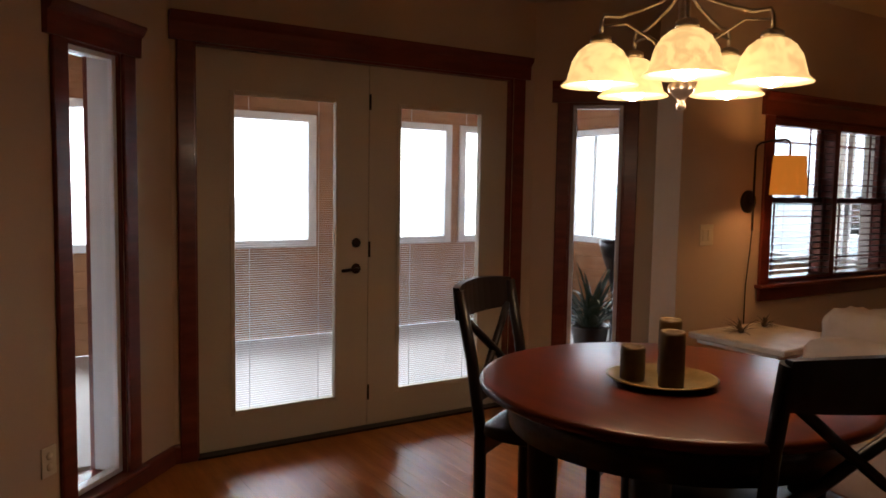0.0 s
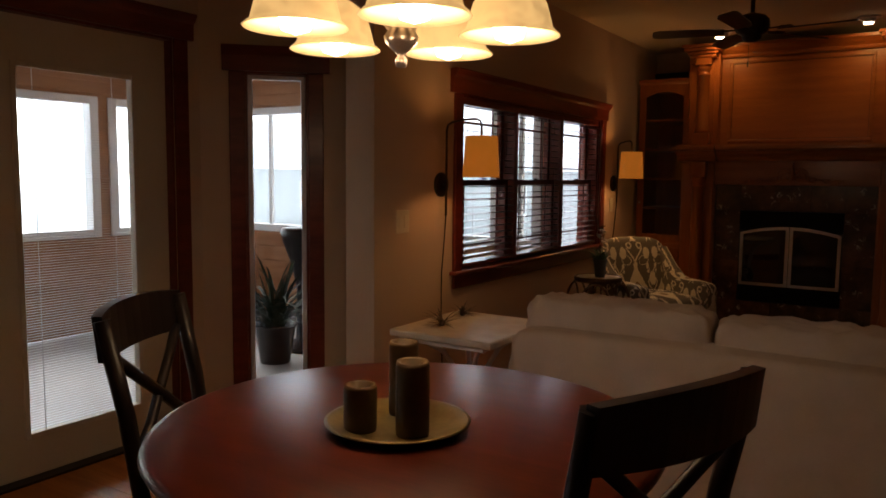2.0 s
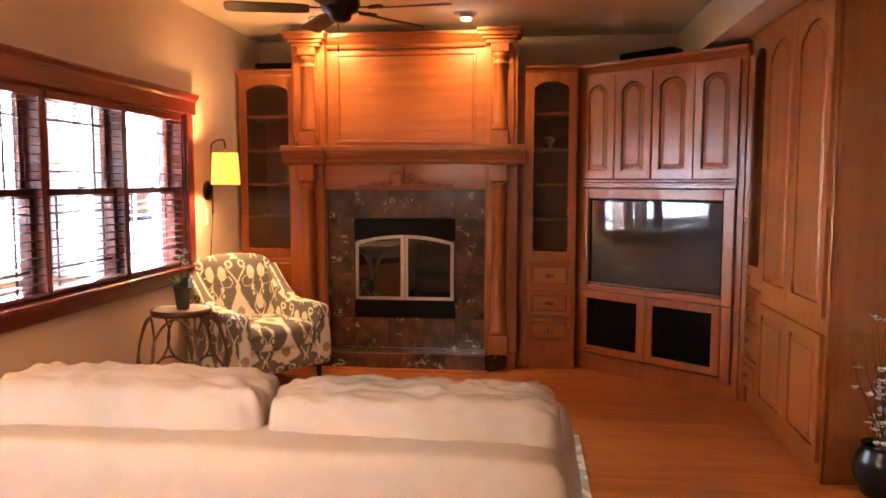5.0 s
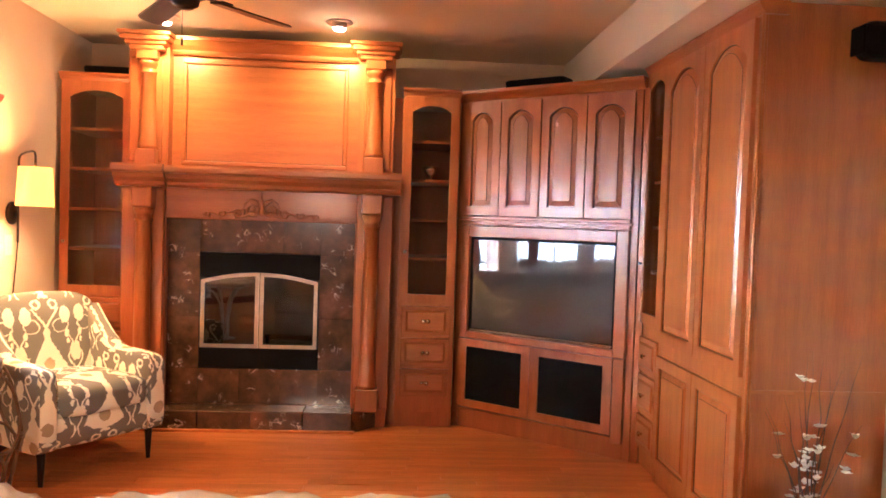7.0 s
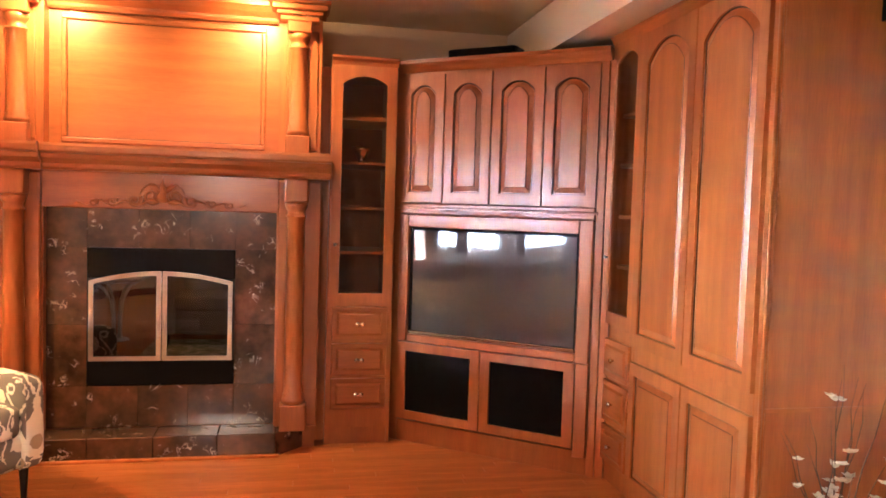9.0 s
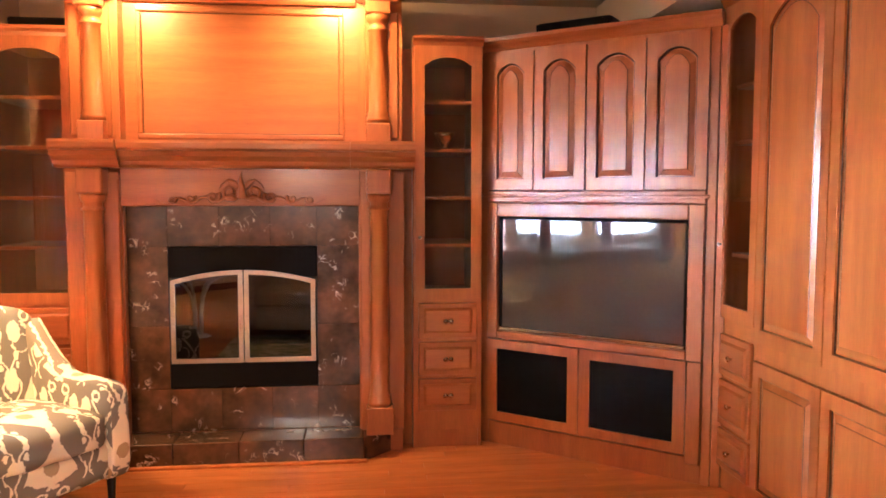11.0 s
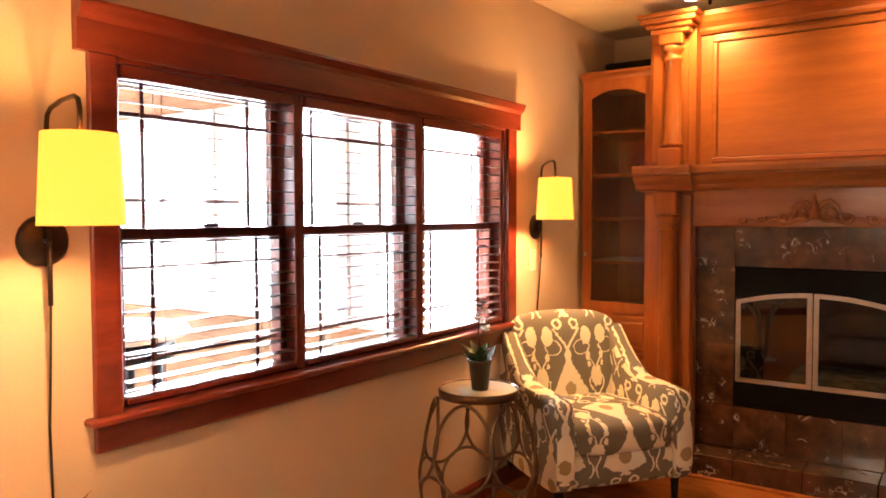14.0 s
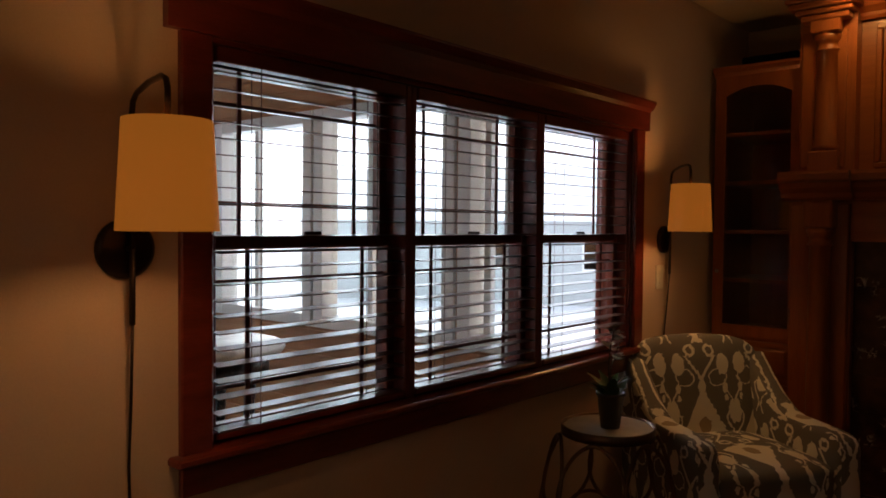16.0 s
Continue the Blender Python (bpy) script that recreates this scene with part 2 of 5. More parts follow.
CLOTH = material("black_speaker_cloth", (0.003, 0.003, 0.0033), 0.95, scale=20.0, fine=500.0, spread=0.3, bump=0.4)
BRASSY = material("champagne_bronze", (0.22, 0.15, 0.10), 0.32, 0.85, second=(0.15, 0.10, 0.065), scale=8.0, fine=90.0, spread=0.2)
BRONZE = material("dark_bronze", (0.045, 0.03, 0.022), 0.4, 0.8, scale=8.0, fine=90.0, spread=0.2)
NICKEL = material("brushed_nickel", (0.55, 0.47, 0.38), 0.3, 0.9, scale=9.0, stretch=(1, 1, 12), fine=120.0, spread=0.15)
CHROME = material("polished_chrome", (0.7, 0.68, 0.65), 0.12, 1.0, scale=9.0, fine=90.0, spread=0.05)
SCREEN = material("television_screen", (0.05, 0.047, 0.043), 0.025, scale=2.0, fine=60.0, spread=0.1)
SOFA = material("cream_upholstery", (0.56, 0.45, 0.36), 0.95, second=(0.50, 0.395, 0.31), scale=7.0, fine=350.0, spread=0.1, bump=0.35)
IKAT = ikat_material("ikat_upholstery")
ESPRESSO = material("espresso_wood", (0.010, 0.006, 0.005), 0.35, second=(0.016, 0.009, 0.007), scale=4.0, stretch=(6, 6, 0.7), fine=40.0, spread=0.2)
TABLEWOOD = material("red_cherry_top", (0.12, 0.019, 0.007), 0.3, second=(0.085, 0.013, 0.005), scale=2.5, stretch=(8, 0.7, 1), fine=26.0, spread=0.2)
STONE = material("travertine", (0.72, 0.66, 0.56), 0.4, second=(0.6, 0.52, 0.42), scale=9.0, fine=60.0, spread=0.12, bump=0.05)
MARBLE = marble_material("brown_marble")
BRICK = material("dark_firebrick", (0.05, 0.045, 0.04), 0.9, second=(0.09, 0.07, 0.05), scale=12.0, fine=90.0, spread=0.3, bump=0.4)
WAX = material("olive_wax", (0.14, 0.08, 0.022), 0.5, second=(0.1, 0.055, 0.015), scale=9.0, fine=60.0, spread=0.2)
TRAYM = material("gold_tray", (0.3, 0.22, 0.09), 0.35, 0.5, second=(0.2, 0.14, 0.05), scale=14.0, fine=80.0, spread=0.2)
FERN = material("dark_fern", (0.03, 0.05, 0.022), 0.6, second=(0.015, 0.028, 0.012), scale=20.0, fine=90.0, spread=0.2)
LEAF = material("green_leaf", (0.09, 0.17, 0.045), 0.5, second=(0.05, 0.1, 0.03), scale=20.0, fine=90.0, spread=0.2)
PETAL = material("white_petal", (0.8, 0.76, 0.66), 0.7, scale=30.0, fine=120.0, spread=0.08)
TWIG = material("dry_twig", (0.11, 0.07, 0.04), 0.8, scale=30.0, fine=120.0, spread=0.3)
POT = material("glazed_pot", (0.10, 0.09, 0.06), 0.35, scale=12.0, fine=90.0, spread=0.2)
CERAMIC = material("black_ceramic", (0.012, 0.01, 0.01), 0.25, scale=9.0, fine=90.0, spread=0.2)
RUGM = material("patterned_rug", (0.70, 0.66, 0.50), 0.95, second=(0.36, 0.37, 0.25), scale=11.0, fine=300.0, spread=0.2, bump=0.5, contrast=(0.48, 0.52))
WICKER = material("brown_wicker", (0.25, 0.09, 0.03), 0.7, second=(0.13, 0.045, 0.015), scale=40.0, stretch=(1, 1, 3), fine=120.0, spread=0.3, bump=0.5)
BLADE = material("walnut_blade", (0.06, 0.04, 0.03), 0.4, second=(0.09, 0.06, 0.045), scale=4.0, stretch=(1, 8, 1), fine=50.0, spread=0.2)
SLAT = material("dark_wood_slat", (0.10, 0.04, 0.025), 0.35, scale=4.0, stretch=(0.6, 8, 8), fine=40.0, spread=0.2, coat=0.3)
ALABASTER = shade_material("alabaster_glass", (0.85, 0.66, 0.36), (1.0, 0.58, 0.18), 0.21, veins=0.3)
LINEN = shade_material("linen_shade", (0.28, 0.105, 0.018), (1.0, 0.30, 0.022), 0.06)
lin = LINEN.node_tree
through_cloth = lin.nodes.new("ShaderNodeBsdfTranslucent")
through_cloth.inputs["Color"].default_value = (0.045, 0.0152, 0.0018, 1)
both = lin.nodes.new("ShaderNodeAddShader")
lin.links.new(lin.nodes["Principled BSDF"].outputs[0], both.inputs[0])
lin.links.new(through_cloth.outputs[0], both.inputs[1])
lin.links.new(both.outputs[0], lin.nodes["Material Output"].inputs["Surface"])
BULB = shade_material("lit_bulb", (1, 0.95, 0.85), (1.0, 0.85, 0.6), 3.0)
CANLIGHT = shade_material("lit_downlight", (1, 0.95, 0.85), (1.0, 0.72, 0.38), 6.0)

for dull, level in ((BLACK, 0.12), (CLOTH, 0.12), (ESPRESSO, 0.3), (TABLEWOOD, 0.3), (SCREEN, 1.0)):
    dull.node_tree.nodes["Principled BSDF"].inputs["Specular IOR Level"].default_value = level

# ---- mesh helpers ----


def box(bm, x0, x1, y0, y1, z0, z1, bevel=0.0, seg=1):
    r = bmesh.ops.create_cube(bm, size=1.0, matrix=Matrix.LocRotScale(((x0 + x1) / 2, (y0 + y1) / 2, (z0 + z1) / 2), None, (abs(x1 - x0), abs(y1 - y0), abs(z1 - z0))))
    if bevel:
        edges = list({e for v in r["verts"] for e in v.link_edges})
        bmesh.ops.bevel(bm, geom=edges, offset=bevel, segments=seg, affect="EDGES", profile=0.5)
    return bm


def boxm(*a, **k):
    return box(bmesh.new(), *a, **k)


def lathe(bm, profile, centre=(0, 0, 0), n=24, axis="z", caps=True):
    rings = []
    cx, cy, cz = centre
    for r, h in profile:
        ring = []
        for i in range(n):
            a = 2 * math.pi * i / n
            p = (cx + r * math.cos(a), cy + r * math.sin(a), cz + h) if axis == "z" else ((cx + r * math.cos(a), cy + h, cz + r * math.sin(a)) if axis == "y" else (cx + h, cy + r * math.cos(a), cz + r * math.sin(a)))
            ring.append(bm.verts.new(p))
        rings.append(ring)
    for a, b in zip(rings, rings[1:]):
        for i in range(n):
            f = bm.faces.new((a[i], a[(i + 1) % n], b[(i + 1) % n], b[i]))
            f.smooth = True
    for ring, (r, h) in ((rings[0], profile[0]), (rings[-1], profile[-1])):
        if caps and r > 1e-4:
            bm.faces.new(ring)
    bmesh.ops.recalc_face_normals(bm, faces=bm.faces[:])
    return bm


def tube(bm, pts, radius, n=8, closed=False):
    pts = [Vector(p) for p in pts]
    rings, up = [], None
    for i, p in enumerate(pts):
        a = pts[i - 1] if i or closed else pts[0]
        b = pts[(i + 1) % len(pts)] if closed or i < len(pts) - 1 else pts[-1]
        d = (b - a).normalized()
        if up is None:
            up = d.orthogonal().normalized()
        up = (up - d * up.dot(d)).normalized()
        side = d.cross(up)
        r = radius(i / max(1, len(pts) - 1)) if callable(radius) else radius
        rings.append([bm.verts.new(p + r * (math.cos(2 * math.pi * k / n) * up + math.sin(2 * math.pi * k / n) * side)) for k in range(n)])
    pairs = list(zip(rings, rings[1:])) + ([(rings[-1], rings[0])] if closed else [])
    for a, b in pairs:
        for k in range(n):
            bm.faces.new((a[k], a[(k + 1) % n], b[(k + 1) % n], b[k])).smooth = True
    if not closed:
        bm.faces.new(rings[0])
        bm.faces.new(rings[-1])
    bmesh.ops.recalc_face_normals(bm, faces=bm.faces[:])
    return bm


def extrude_outline(bm, pts, depth, to3d):
    """A flat outline given thickness; to3d maps (u, v, d) to a point."""
    front = [bm.verts.new(to3d(u, v, 0)) for u, v in pts]
    back = [bm.verts.new(to3d(u, v, depth)) for u, v in pts]
    bm.faces.new(front)
    bm.faces.new(back[::-1])
    for i in range(len(pts)):
        j = (i + 1) % len(pts)
        bm.faces.new((front[i], back[i], back[j], front[j]))
    bmesh.ops.recalc_face_normals(bm, faces=bm.faces[:])
    return bm


def moulding(bm, profile, x0, x1, end=True):
    """A profile of (y, z) points run along x."""
    a = [bm.verts.new((x0, y, z)) for y, z in profile]
    b = [bm.verts.new((x1, y, z)) for y, z in profile]
    for i in range(len(profile)):
        j = (i + 1) % len(profile)
        bm.faces.new((a[i], a[j], b[j], b[i]))
    bm.faces.new(a)
    bm.faces.new(b)
    bmesh.ops.recalc_face_normals(bm, faces=bm.faces[:])
    return bm


def part(name, bm, mat, parent=None, label="", place=None):
    me = bpy.data.meshes.new(name)
    bm.to_mesh(me)
    bm.free()
    me.materials.append(mat)
    ob = new(name, me)
    if parent:
        ob.parent = parent
    if place:
        ob.matrix_basis = place
    if label:
        ob["label"] = label
    return ob


def thing(name, m, label, category, group=""):
    ob = new(name)
    ob.empty_display_size = 0.1
    ob.matrix_basis = m
    return tagged(ob, label, category, group)


def structure(name, bm, mat, label, category="", place=None):
    return tagged(part(name, bm, mat, None, "", place), label, category or "structure", "", "structure")


def arch_outline(w, h, rise, n=12):
    """Outline with a flat foot and a cathedral arch at its top, from its lower left corner."""
    pts = [(-w / 2, 0), (w / 2, 0)]
    for i in range(n + 1):
        a = i / n
        u = w / 2 - w * a
        pts.append((u, h - rise * (abs(2 * a - 1) ** 2.2 if rise else 0)))
    return pts


def framed(bm, w, h, stile, rail, rise, y0, th, z0=0.0, cx=0.0):
    """A door's frame with an arched opening, as a ring of that thickness; front at y0."""
    iw, ih = w - 2 * stile, h - 2 * rail
    inner = arch_outline(iw, ih, rise)
    inner = [(u, v + rail) for u, v in inner]
    outer = [(-w / 2, 0), (w / 2, 0)]
    n = len(inner) - 3
    for i in range(n + 1):
        outer.append((w / 2 - w * i / n, h))
    rows = []
    for d in (0, th):
        rows.append([bm.verts.new((cx + u, y0 + d, z0 + v)) for u, v in outer])
        rows.append([bm.verts.new((cx + u, y0 + d, z0 + v)) for u, v in inner])
    fo, fi, bo, bi = rows
    for i in range(len(inner)):
        j = (i + 1) % len(inner)
        bm.faces.new((fo[i], fo[j], fi[j], fi[i]))
        bm.faces.new((bo[j], bo[i], bi[i], bi[j]))
        bm.faces.new((fo[j], fo[i], bo[i], bo[j]))
        bm.faces.new((fi[i], fi[j], bi[j], bi[i]))
    bmesh.ops.recalc_face_normals(bm, faces=bm.faces[:])
    return bm


def raised_panel(bm, w, h, rise, y0, z0=0.0, cx=0.0, lift=0.010, edge=0.04):
    """A raised field: a bevelled panel, front at y0 - lift."""
    rings = []
    for off, d in ((0, 0.012), (0, 0.004), (edge * 0.25, 0.004), (edge, -lift), (edge + 0.002, -lift)):
        pts = arch_outline(w - 2 * off, h - 2 * off, rise)
        rings.append([bm.verts.new((cx + u, y0 + d, z0 + off + v)) for u, v in pts])
    for a, b in zip(rings, rings[1:]):
        for i in range(len(a)):
            j = (i + 1) % len(a)
            bm.faces.new((a[i], a[j], b[j], b[i]))
    bm.faces.new(rings[-1])
    bmesh.ops.recalc_face_normals(bm, faces=bm.faces[:])
    return bm


def groove_lines(parent, w, h, rise, y, z0, edge=0.04):
    """Thin dark tubes in the groove round a raised field and along its bevel."""
    for off, d, rad in ((0.002, 0.0025, 0.0038), (edge - 0.004, -0.007, 0.0022)):
        pts = [(u, y + d, z0 + off + v) for u, v in arch_outline(w - 2 * off, h - 2 * off, rise)]
        part("groove_line", tube(bmesh.new(), pts, rad, 5, True), DARKLINE, parent)


def panel_door(parent, w, h, cx, z0, y0, rise=0.05, knob=None, name="door"):
    """A cathedral cabinet door: frame, raised panel and knob."""
    d = part(name, framed(bmesh.new(), w, h, min(0.055, w * 0.2), 0.06, rise, 0, 0.02), CHERRY, parent, "", pose(cx, y0, z0))
    st = min(0.055, w * 0.2)
    part("raised_panel", raised_panel(bmesh.new(), w - 2 * st - 0.002, h - 0.12 - 0.002, rise, 0.008, 0.061), CHERRY, d)
    groove_lines(d, w - 2 * st - 0.002, h - 0.12 - 0.002, rise, 0.008, 0.061)
    if knob:
        part("knob", lathe(bmesh.new(), [(0.004, 0), (0.005, -0.012), (0.012, -0.018), (0.011, -0.026), (0.001, -0.029)], (knob[0], 0, knob[1]), 12, "y"), NICKEL, d, "small nickel knob")
    return d


def drawer(parent, w, h, cx, z0, y0, knobs=(0.0,)):
    bm = boxm(-w / 2, w / 2, 0, 0.02, 0, h, 0.004)
    d = part("drawer", bm, CHERRY_H, parent, "", pose(cx, y0, z0))
    part("raised_panel", raised_panel(bmesh.new(), w - 0.05, h - 0.05, 0, -0.004, 0.025, 0, 0.004, 0.018), CHERRY_H, d)
    for k in knobs:
        part("knob", lathe(bmesh.new(), [(0.005, -0.006), (0.006, -0.018), (0.015, -0.024), (0.014, -0.032), (0.001, -0.036)], (k, 0, h / 2), 12, "y"), CHROME, d, "small nickel knob")
    return d


# ---- the setting ----
CEIL, XE, YW, YD = 2.63, 8.80, 3.38, 4.47
structure("ground", boxm(-60, 80, -40, 120, -0.75, -0.65), SNOW, "flat ground under bright snow outside the house", "ground")
structure("subfloor", boxm(-2.1, 8.95, -1.05, 3.6, -0.14, -0.022), DECK, "plain floor base under the oak boards", "floor")
structure("subfloor_nook", boxm(1.3, 4.7, 3.601, 4.655, -0.14, -0.022), DECK, "plain floor base under the nook boards", "floor")
structure("ceiling", boxm(-2.2, 9.0, -2.2, 4.75, CEIL, CEIL + 0.12), CEILING, "flat tan painted ceiling with light texture", "ceiling")


def wall_with_openings(name, length, height, openings, m, mat, label, thick=0.18):
    """A wall along local x, room side at y = 0, cut by openings (x0, x1, z0, z1)."""
    bm = bmesh.new()
    x = 0.0
    for x0, x1, z0, z1 in sorted(openings):
        if x0 > x:
            box(bm, x, x0, 0, thick, 0, height)
        if z0 > 0.001:
            box(bm, x0, x1, 0, thick, 0, z0)
        if z1 < height:
            box(bm, x0, x1, 0, thick, z1, height)
        x = x1
    box(bm, x, length, 0, thick, 0, height)
    return structure(name, bm, mat, label, "wall", m)


WIN0, WIN1, WZ0, WZ1 = 5.115, 7.33, 0.87, 1.895
wall_with_openings("wall_north", XE - 4.3, CEIL, [(WIN0 - 4.3, WIN1 - 4.3, WZ0, WZ1)], pose(4.3, YW, 0), WALL, "tan painted wall with a wide triple window")
structure("wall_nook_return", boxm(4.75, 4.93, YW + 0.18, 3.87, 0, CEIL), WALL, "short tan wall beside the breakfast nook", "wall")
LEG = math.hypot(0.6, 0.6)
wall_with_openings("wall_nook_east", LEG, CEIL, [(0.24, 0.585, 0.12, 1.99)], pose(4.15, YD, 0, 0, 0, -45), WALL, "angled tan nook wall with a narrow window")
wall_with_openings("wall_nook_north", 2.3, CEIL, [(0.115, 2.127, 0.0, 2.13)], pose(1.85, YD, 0), WALL, "tan nook wall round the French doors")
LEGW = 1.75
wall_with_openings("wall_nook_west", LEGW, CEIL, [(LEGW - 0.735, LEGW - 0.385, 0.10, 1.99)], pose(1.85 - LEGW * 0.7071, YD - LEGW * 0.7071, 0, 0, 0, 45), WALL, "angled tan nook wall with a narrow window")
structure("wall_east", boxm(XE, XE + 0.18, -1.2, YW + 0.18, 0, CEIL), WALL, "tan painted wall behind the fireplace", "wall")
structure("wall_south", boxm(-2.2, XE, -1.14, -0.96, 0, CEIL), PALE, "pale painted wall beside the tall cabinet", "wall")
structure("wall_west", boxm(-2.2, -2.0, -0.96, 3.4, 0, CEIL), WALL, "plain tan wall that closes the room", "wall")
structure("wall_northwest", boxm(-2.2, 0.62, 3.23, 3.41, 0, CEIL), WALL, "plain tan wall that closes the room", "wall")
structure("soffit", boxm(-2.0, XE, -0.96, -0.12, 2.36, CEIL), CEILING, "dropped ceiling soffit above the tall cabinets", "ceiling")



def casing(name, w, z0, z1, m, label, foot=True, jamb=0.18):
    """Stained casing round an opening centred on local x, room side at y = 0: two legs, head with cap, and stool with apron when foot."""
    th = thing(name, m, label, "window trim")
    th["kind"] = "structure"
    th["category"] = "trim"
    for s in (-1, 1):
        part("side_casing", boxm(s * w / 2, s * (w / 2 + 0.085), -0.022, -0.001, z0 if foot else 0.0, z1, 0.004), TRIM, th)
        part("jamb", boxm(s * w / 2, s * (w / 2 - 0.012), 0.0, jamb, z0, z1), TRIM, th)
    prof = [(-0.001, z1), (-0.026, z1), (-0.028, z1 + 0.085), (-0.045, z1 + 0.1), (-0.058, z1 + 0.125), (-0.058, z1 + 0.135), (-0.001, z1 + 0.135)]
    part("head_casing", moulding(bmesh.new(), prof, -w / 2 - 0.12, w / 2 + 0.12), TRIM, th)
    part("head_jamb", boxm(-w / 2, w / 2, 0, jamb, z1 - 0.012, z1), TRIM, th)
    if foot:
        part("stool", boxm(-w / 2 - 0.11, w / 2 + 0.11, -0.05, jamb, z0 - 0.02, z0 + 0.003, 0.006), TRIM, th)
        part("apron", boxm(-w / 2 - 0.085, w / 2 + 0.085, -0.02, -0.001, z0 - 0.1, z0 - 0.02, 0.004), TRIM, th)
    return th


# French doors
casing("trim_1", 2.012, 0, 2.13, pose(2.971, YD, 0), "dark red stained casing round the French doors", False)


def mini_blind(parent, w, z0, z1, y):
    """Fine white slats between the panes, tilted open."""
    bm = bmesh.new()
    z = z0 + 0.012
    while z < z1 - 0.012:
        a = [bm.verts.new((sx * (w / 2 - 0.004), y + sy * 0.0055, z + sy * 0.0008)) for sx, sy in ((-1, -1), (1, -1), (1, 1), (-1, 1))]
        bm.faces.new(a)
        z += 0.0125
    o = part("blind_slats", bm, WHITE, parent, "fine white blind slats")
    o["kind"] = "stuff"


def french_door(name, cx, handle_side, label):
    d = thing(name, pose(cx, YD + 0.05, 0.012), label, "door")
    d["kind"] = "structure"
    gw, gz0, gz1 = 0.59, 0.195, 1.885
    bm = bmesh.new()
    w, h = 0.996, 2.105
    for a in ((-w / 2, -gw / 2, 0, h), (gw / 2, w / 2, 0, h), (-gw / 2, gw / 2, 0, gz0), (-gw / 2, gw / 2, gz1, h)):
        box(bm, a[0], a[1], 0, 0.045, a[2], a[3])
    part("door_leaf", bm, CREAM, d, "cream painted door leaf")
    bm = bmesh.new()
    for a in ((-gw / 2 - 0.02, -gw / 2 + 0.006, gz0 - 0.02, gz1 + 0.02), (gw / 2 - 0.006, gw / 2 + 0.02, gz0 - 0.02, gz1 + 0.02), (-gw / 2 + 0.006, gw / 2 - 0.006, gz0 - 0.02, gz0 + 0.006), (-gw / 2 + 0.006, gw / 2 - 0.006, gz1 - 0.006, gz1 + 0.02)):
        box(bm, a[0], a[1], -0.008, 0.0, a[2], a[3], 0.003)
    part("glazing_bead", bm, CREAM, d)
    g = part("pane", boxm(-gw / 2, gw / 2, 0.02, 0.026, gz0, gz1), GLASS, d, "clear glass pane")
    g.visible_shadow = False
    for s in (-0.2, 0.2):
        part("blind_cord", boxm(s - 0.0015, s + 0.0015, 0.028, 0.030, gz0, gz1), WHITE, d)
    mini_blind(d, gw, gz0, gz1, 0.036)
    if handle_side:
        hx = handle_side * 0.42
        part("rose", lathe(bmesh.new(), [(0.03, 0), (0.03, -0.006), (0.022, -0.012), (0.001, -0.012)], (hx, 0, 0.94), 18, "y"), BRONZE, d)
        part("lever", tube(bmesh.new(), [(hx, -0.01, 0.94), (hx, -0.045, 0.94), (hx + handle_side * -0.03, -0.05, 0.942), (hx - handle_side * 0.11, -0.05, 0.935)], 0.009, 10), BRONZE, d, "dark bronze lever handle")
        part("deadbolt", lathe(bmesh.new(), [(0.028, 0), (0.028, -0.008), (0.02, -0.016), (0.001, -0.016)], (hx, 0, 1.09), 18, "y"), BRONZE, d)
    for z in (0.2, 1.05, 1.9):
        part("hinge", lathe(bmesh.new(), [(0.007, -0.045), (0.007, 0.045)], ((-1 if handle_side >= 0 else 1) * (w / 2 - 0.002) * 1.0, -0.006, z), 8), BRONZE, d)
    return d


french_door("door_1", 2.471, 1, "cream French door with full glass and a bronze lever, closed")
french_door("door_2", 3.471, 0, "cream French door with full glass, closed")
structure("threshold", boxm(1.966, 3.976, YD - 0.02, YD + 0.18, -0.02, 0.011, 0.003), BRONZE, "bronze threshold under the French doors", "trim")


def narrow_window(name, w, z0, z1, m, label):
    d = thing(name, m, label, "window")
    d["kind"] = "structure"
    bm = bmesh.new()
    y = 0.012 if name == "window_2" else 0.06
    for a in ((-w / 2, -w / 2 + 0.025, z0, z1), (w / 2 - 0.025, w / 2, z0, z1), (-w / 2 + 0.025, w / 2 - 0.025, z0, z0 + 0.025), (-w / 2 + 0.025, w / 2 - 0.025, z1 - 0.025, z1)):
        box(bm, a[0], a[1], y, y + 0.05, a[2], a[3], 0.003)
    part("window_frame", bm, WHITE, d)
    if name == "window_2":
        for s in (-1, 1):
            part("jamb_liner", boxm(s * (w / 2 - 0.001), s * (w / 2 - 0.012), y + 0.051, 0.15, z0, z1, 0.002), WHITE, d, "white outer jamb")
    g = part("pane", boxm(-w / 2 + 0.02, w / 2 - 0.02, y + 0.02, y + 0.026, z0 + 0.02, z1 - 0.02), GLASS, d)
    g.visible_shadow = False


def along(px, py, rz, s):
    return pose(px + s * math.cos(radians(rz)), py + s * math.sin(radians(rz)), 0, 0, 0, rz)


casing("trim_2", 0.345, 0.12, 1.99, along(4.15, YD, -45, 0.4125), "dark red stained casing round a narrow nook window")
narrow_window("window_1", 0.32, 0.13, 1.98, along(4.15, YD, -45, 0.4125), "narrow tall fixed window with white frame")
WX, WY = 1.85 - LEGW * 0.7071, YD - LEGW * 0.7071
casing("trim_3", 0.35, 0.10, 1.99, along(WX, WY, 45, LEGW - 0.56), "dark red stained casing round a narrow nook window")
narrow_window("window_2", 0.325, 0.11, 1.98, along(WX, WY, 45, LEGW - 0.56), "narrow tall fixed window with white frame")

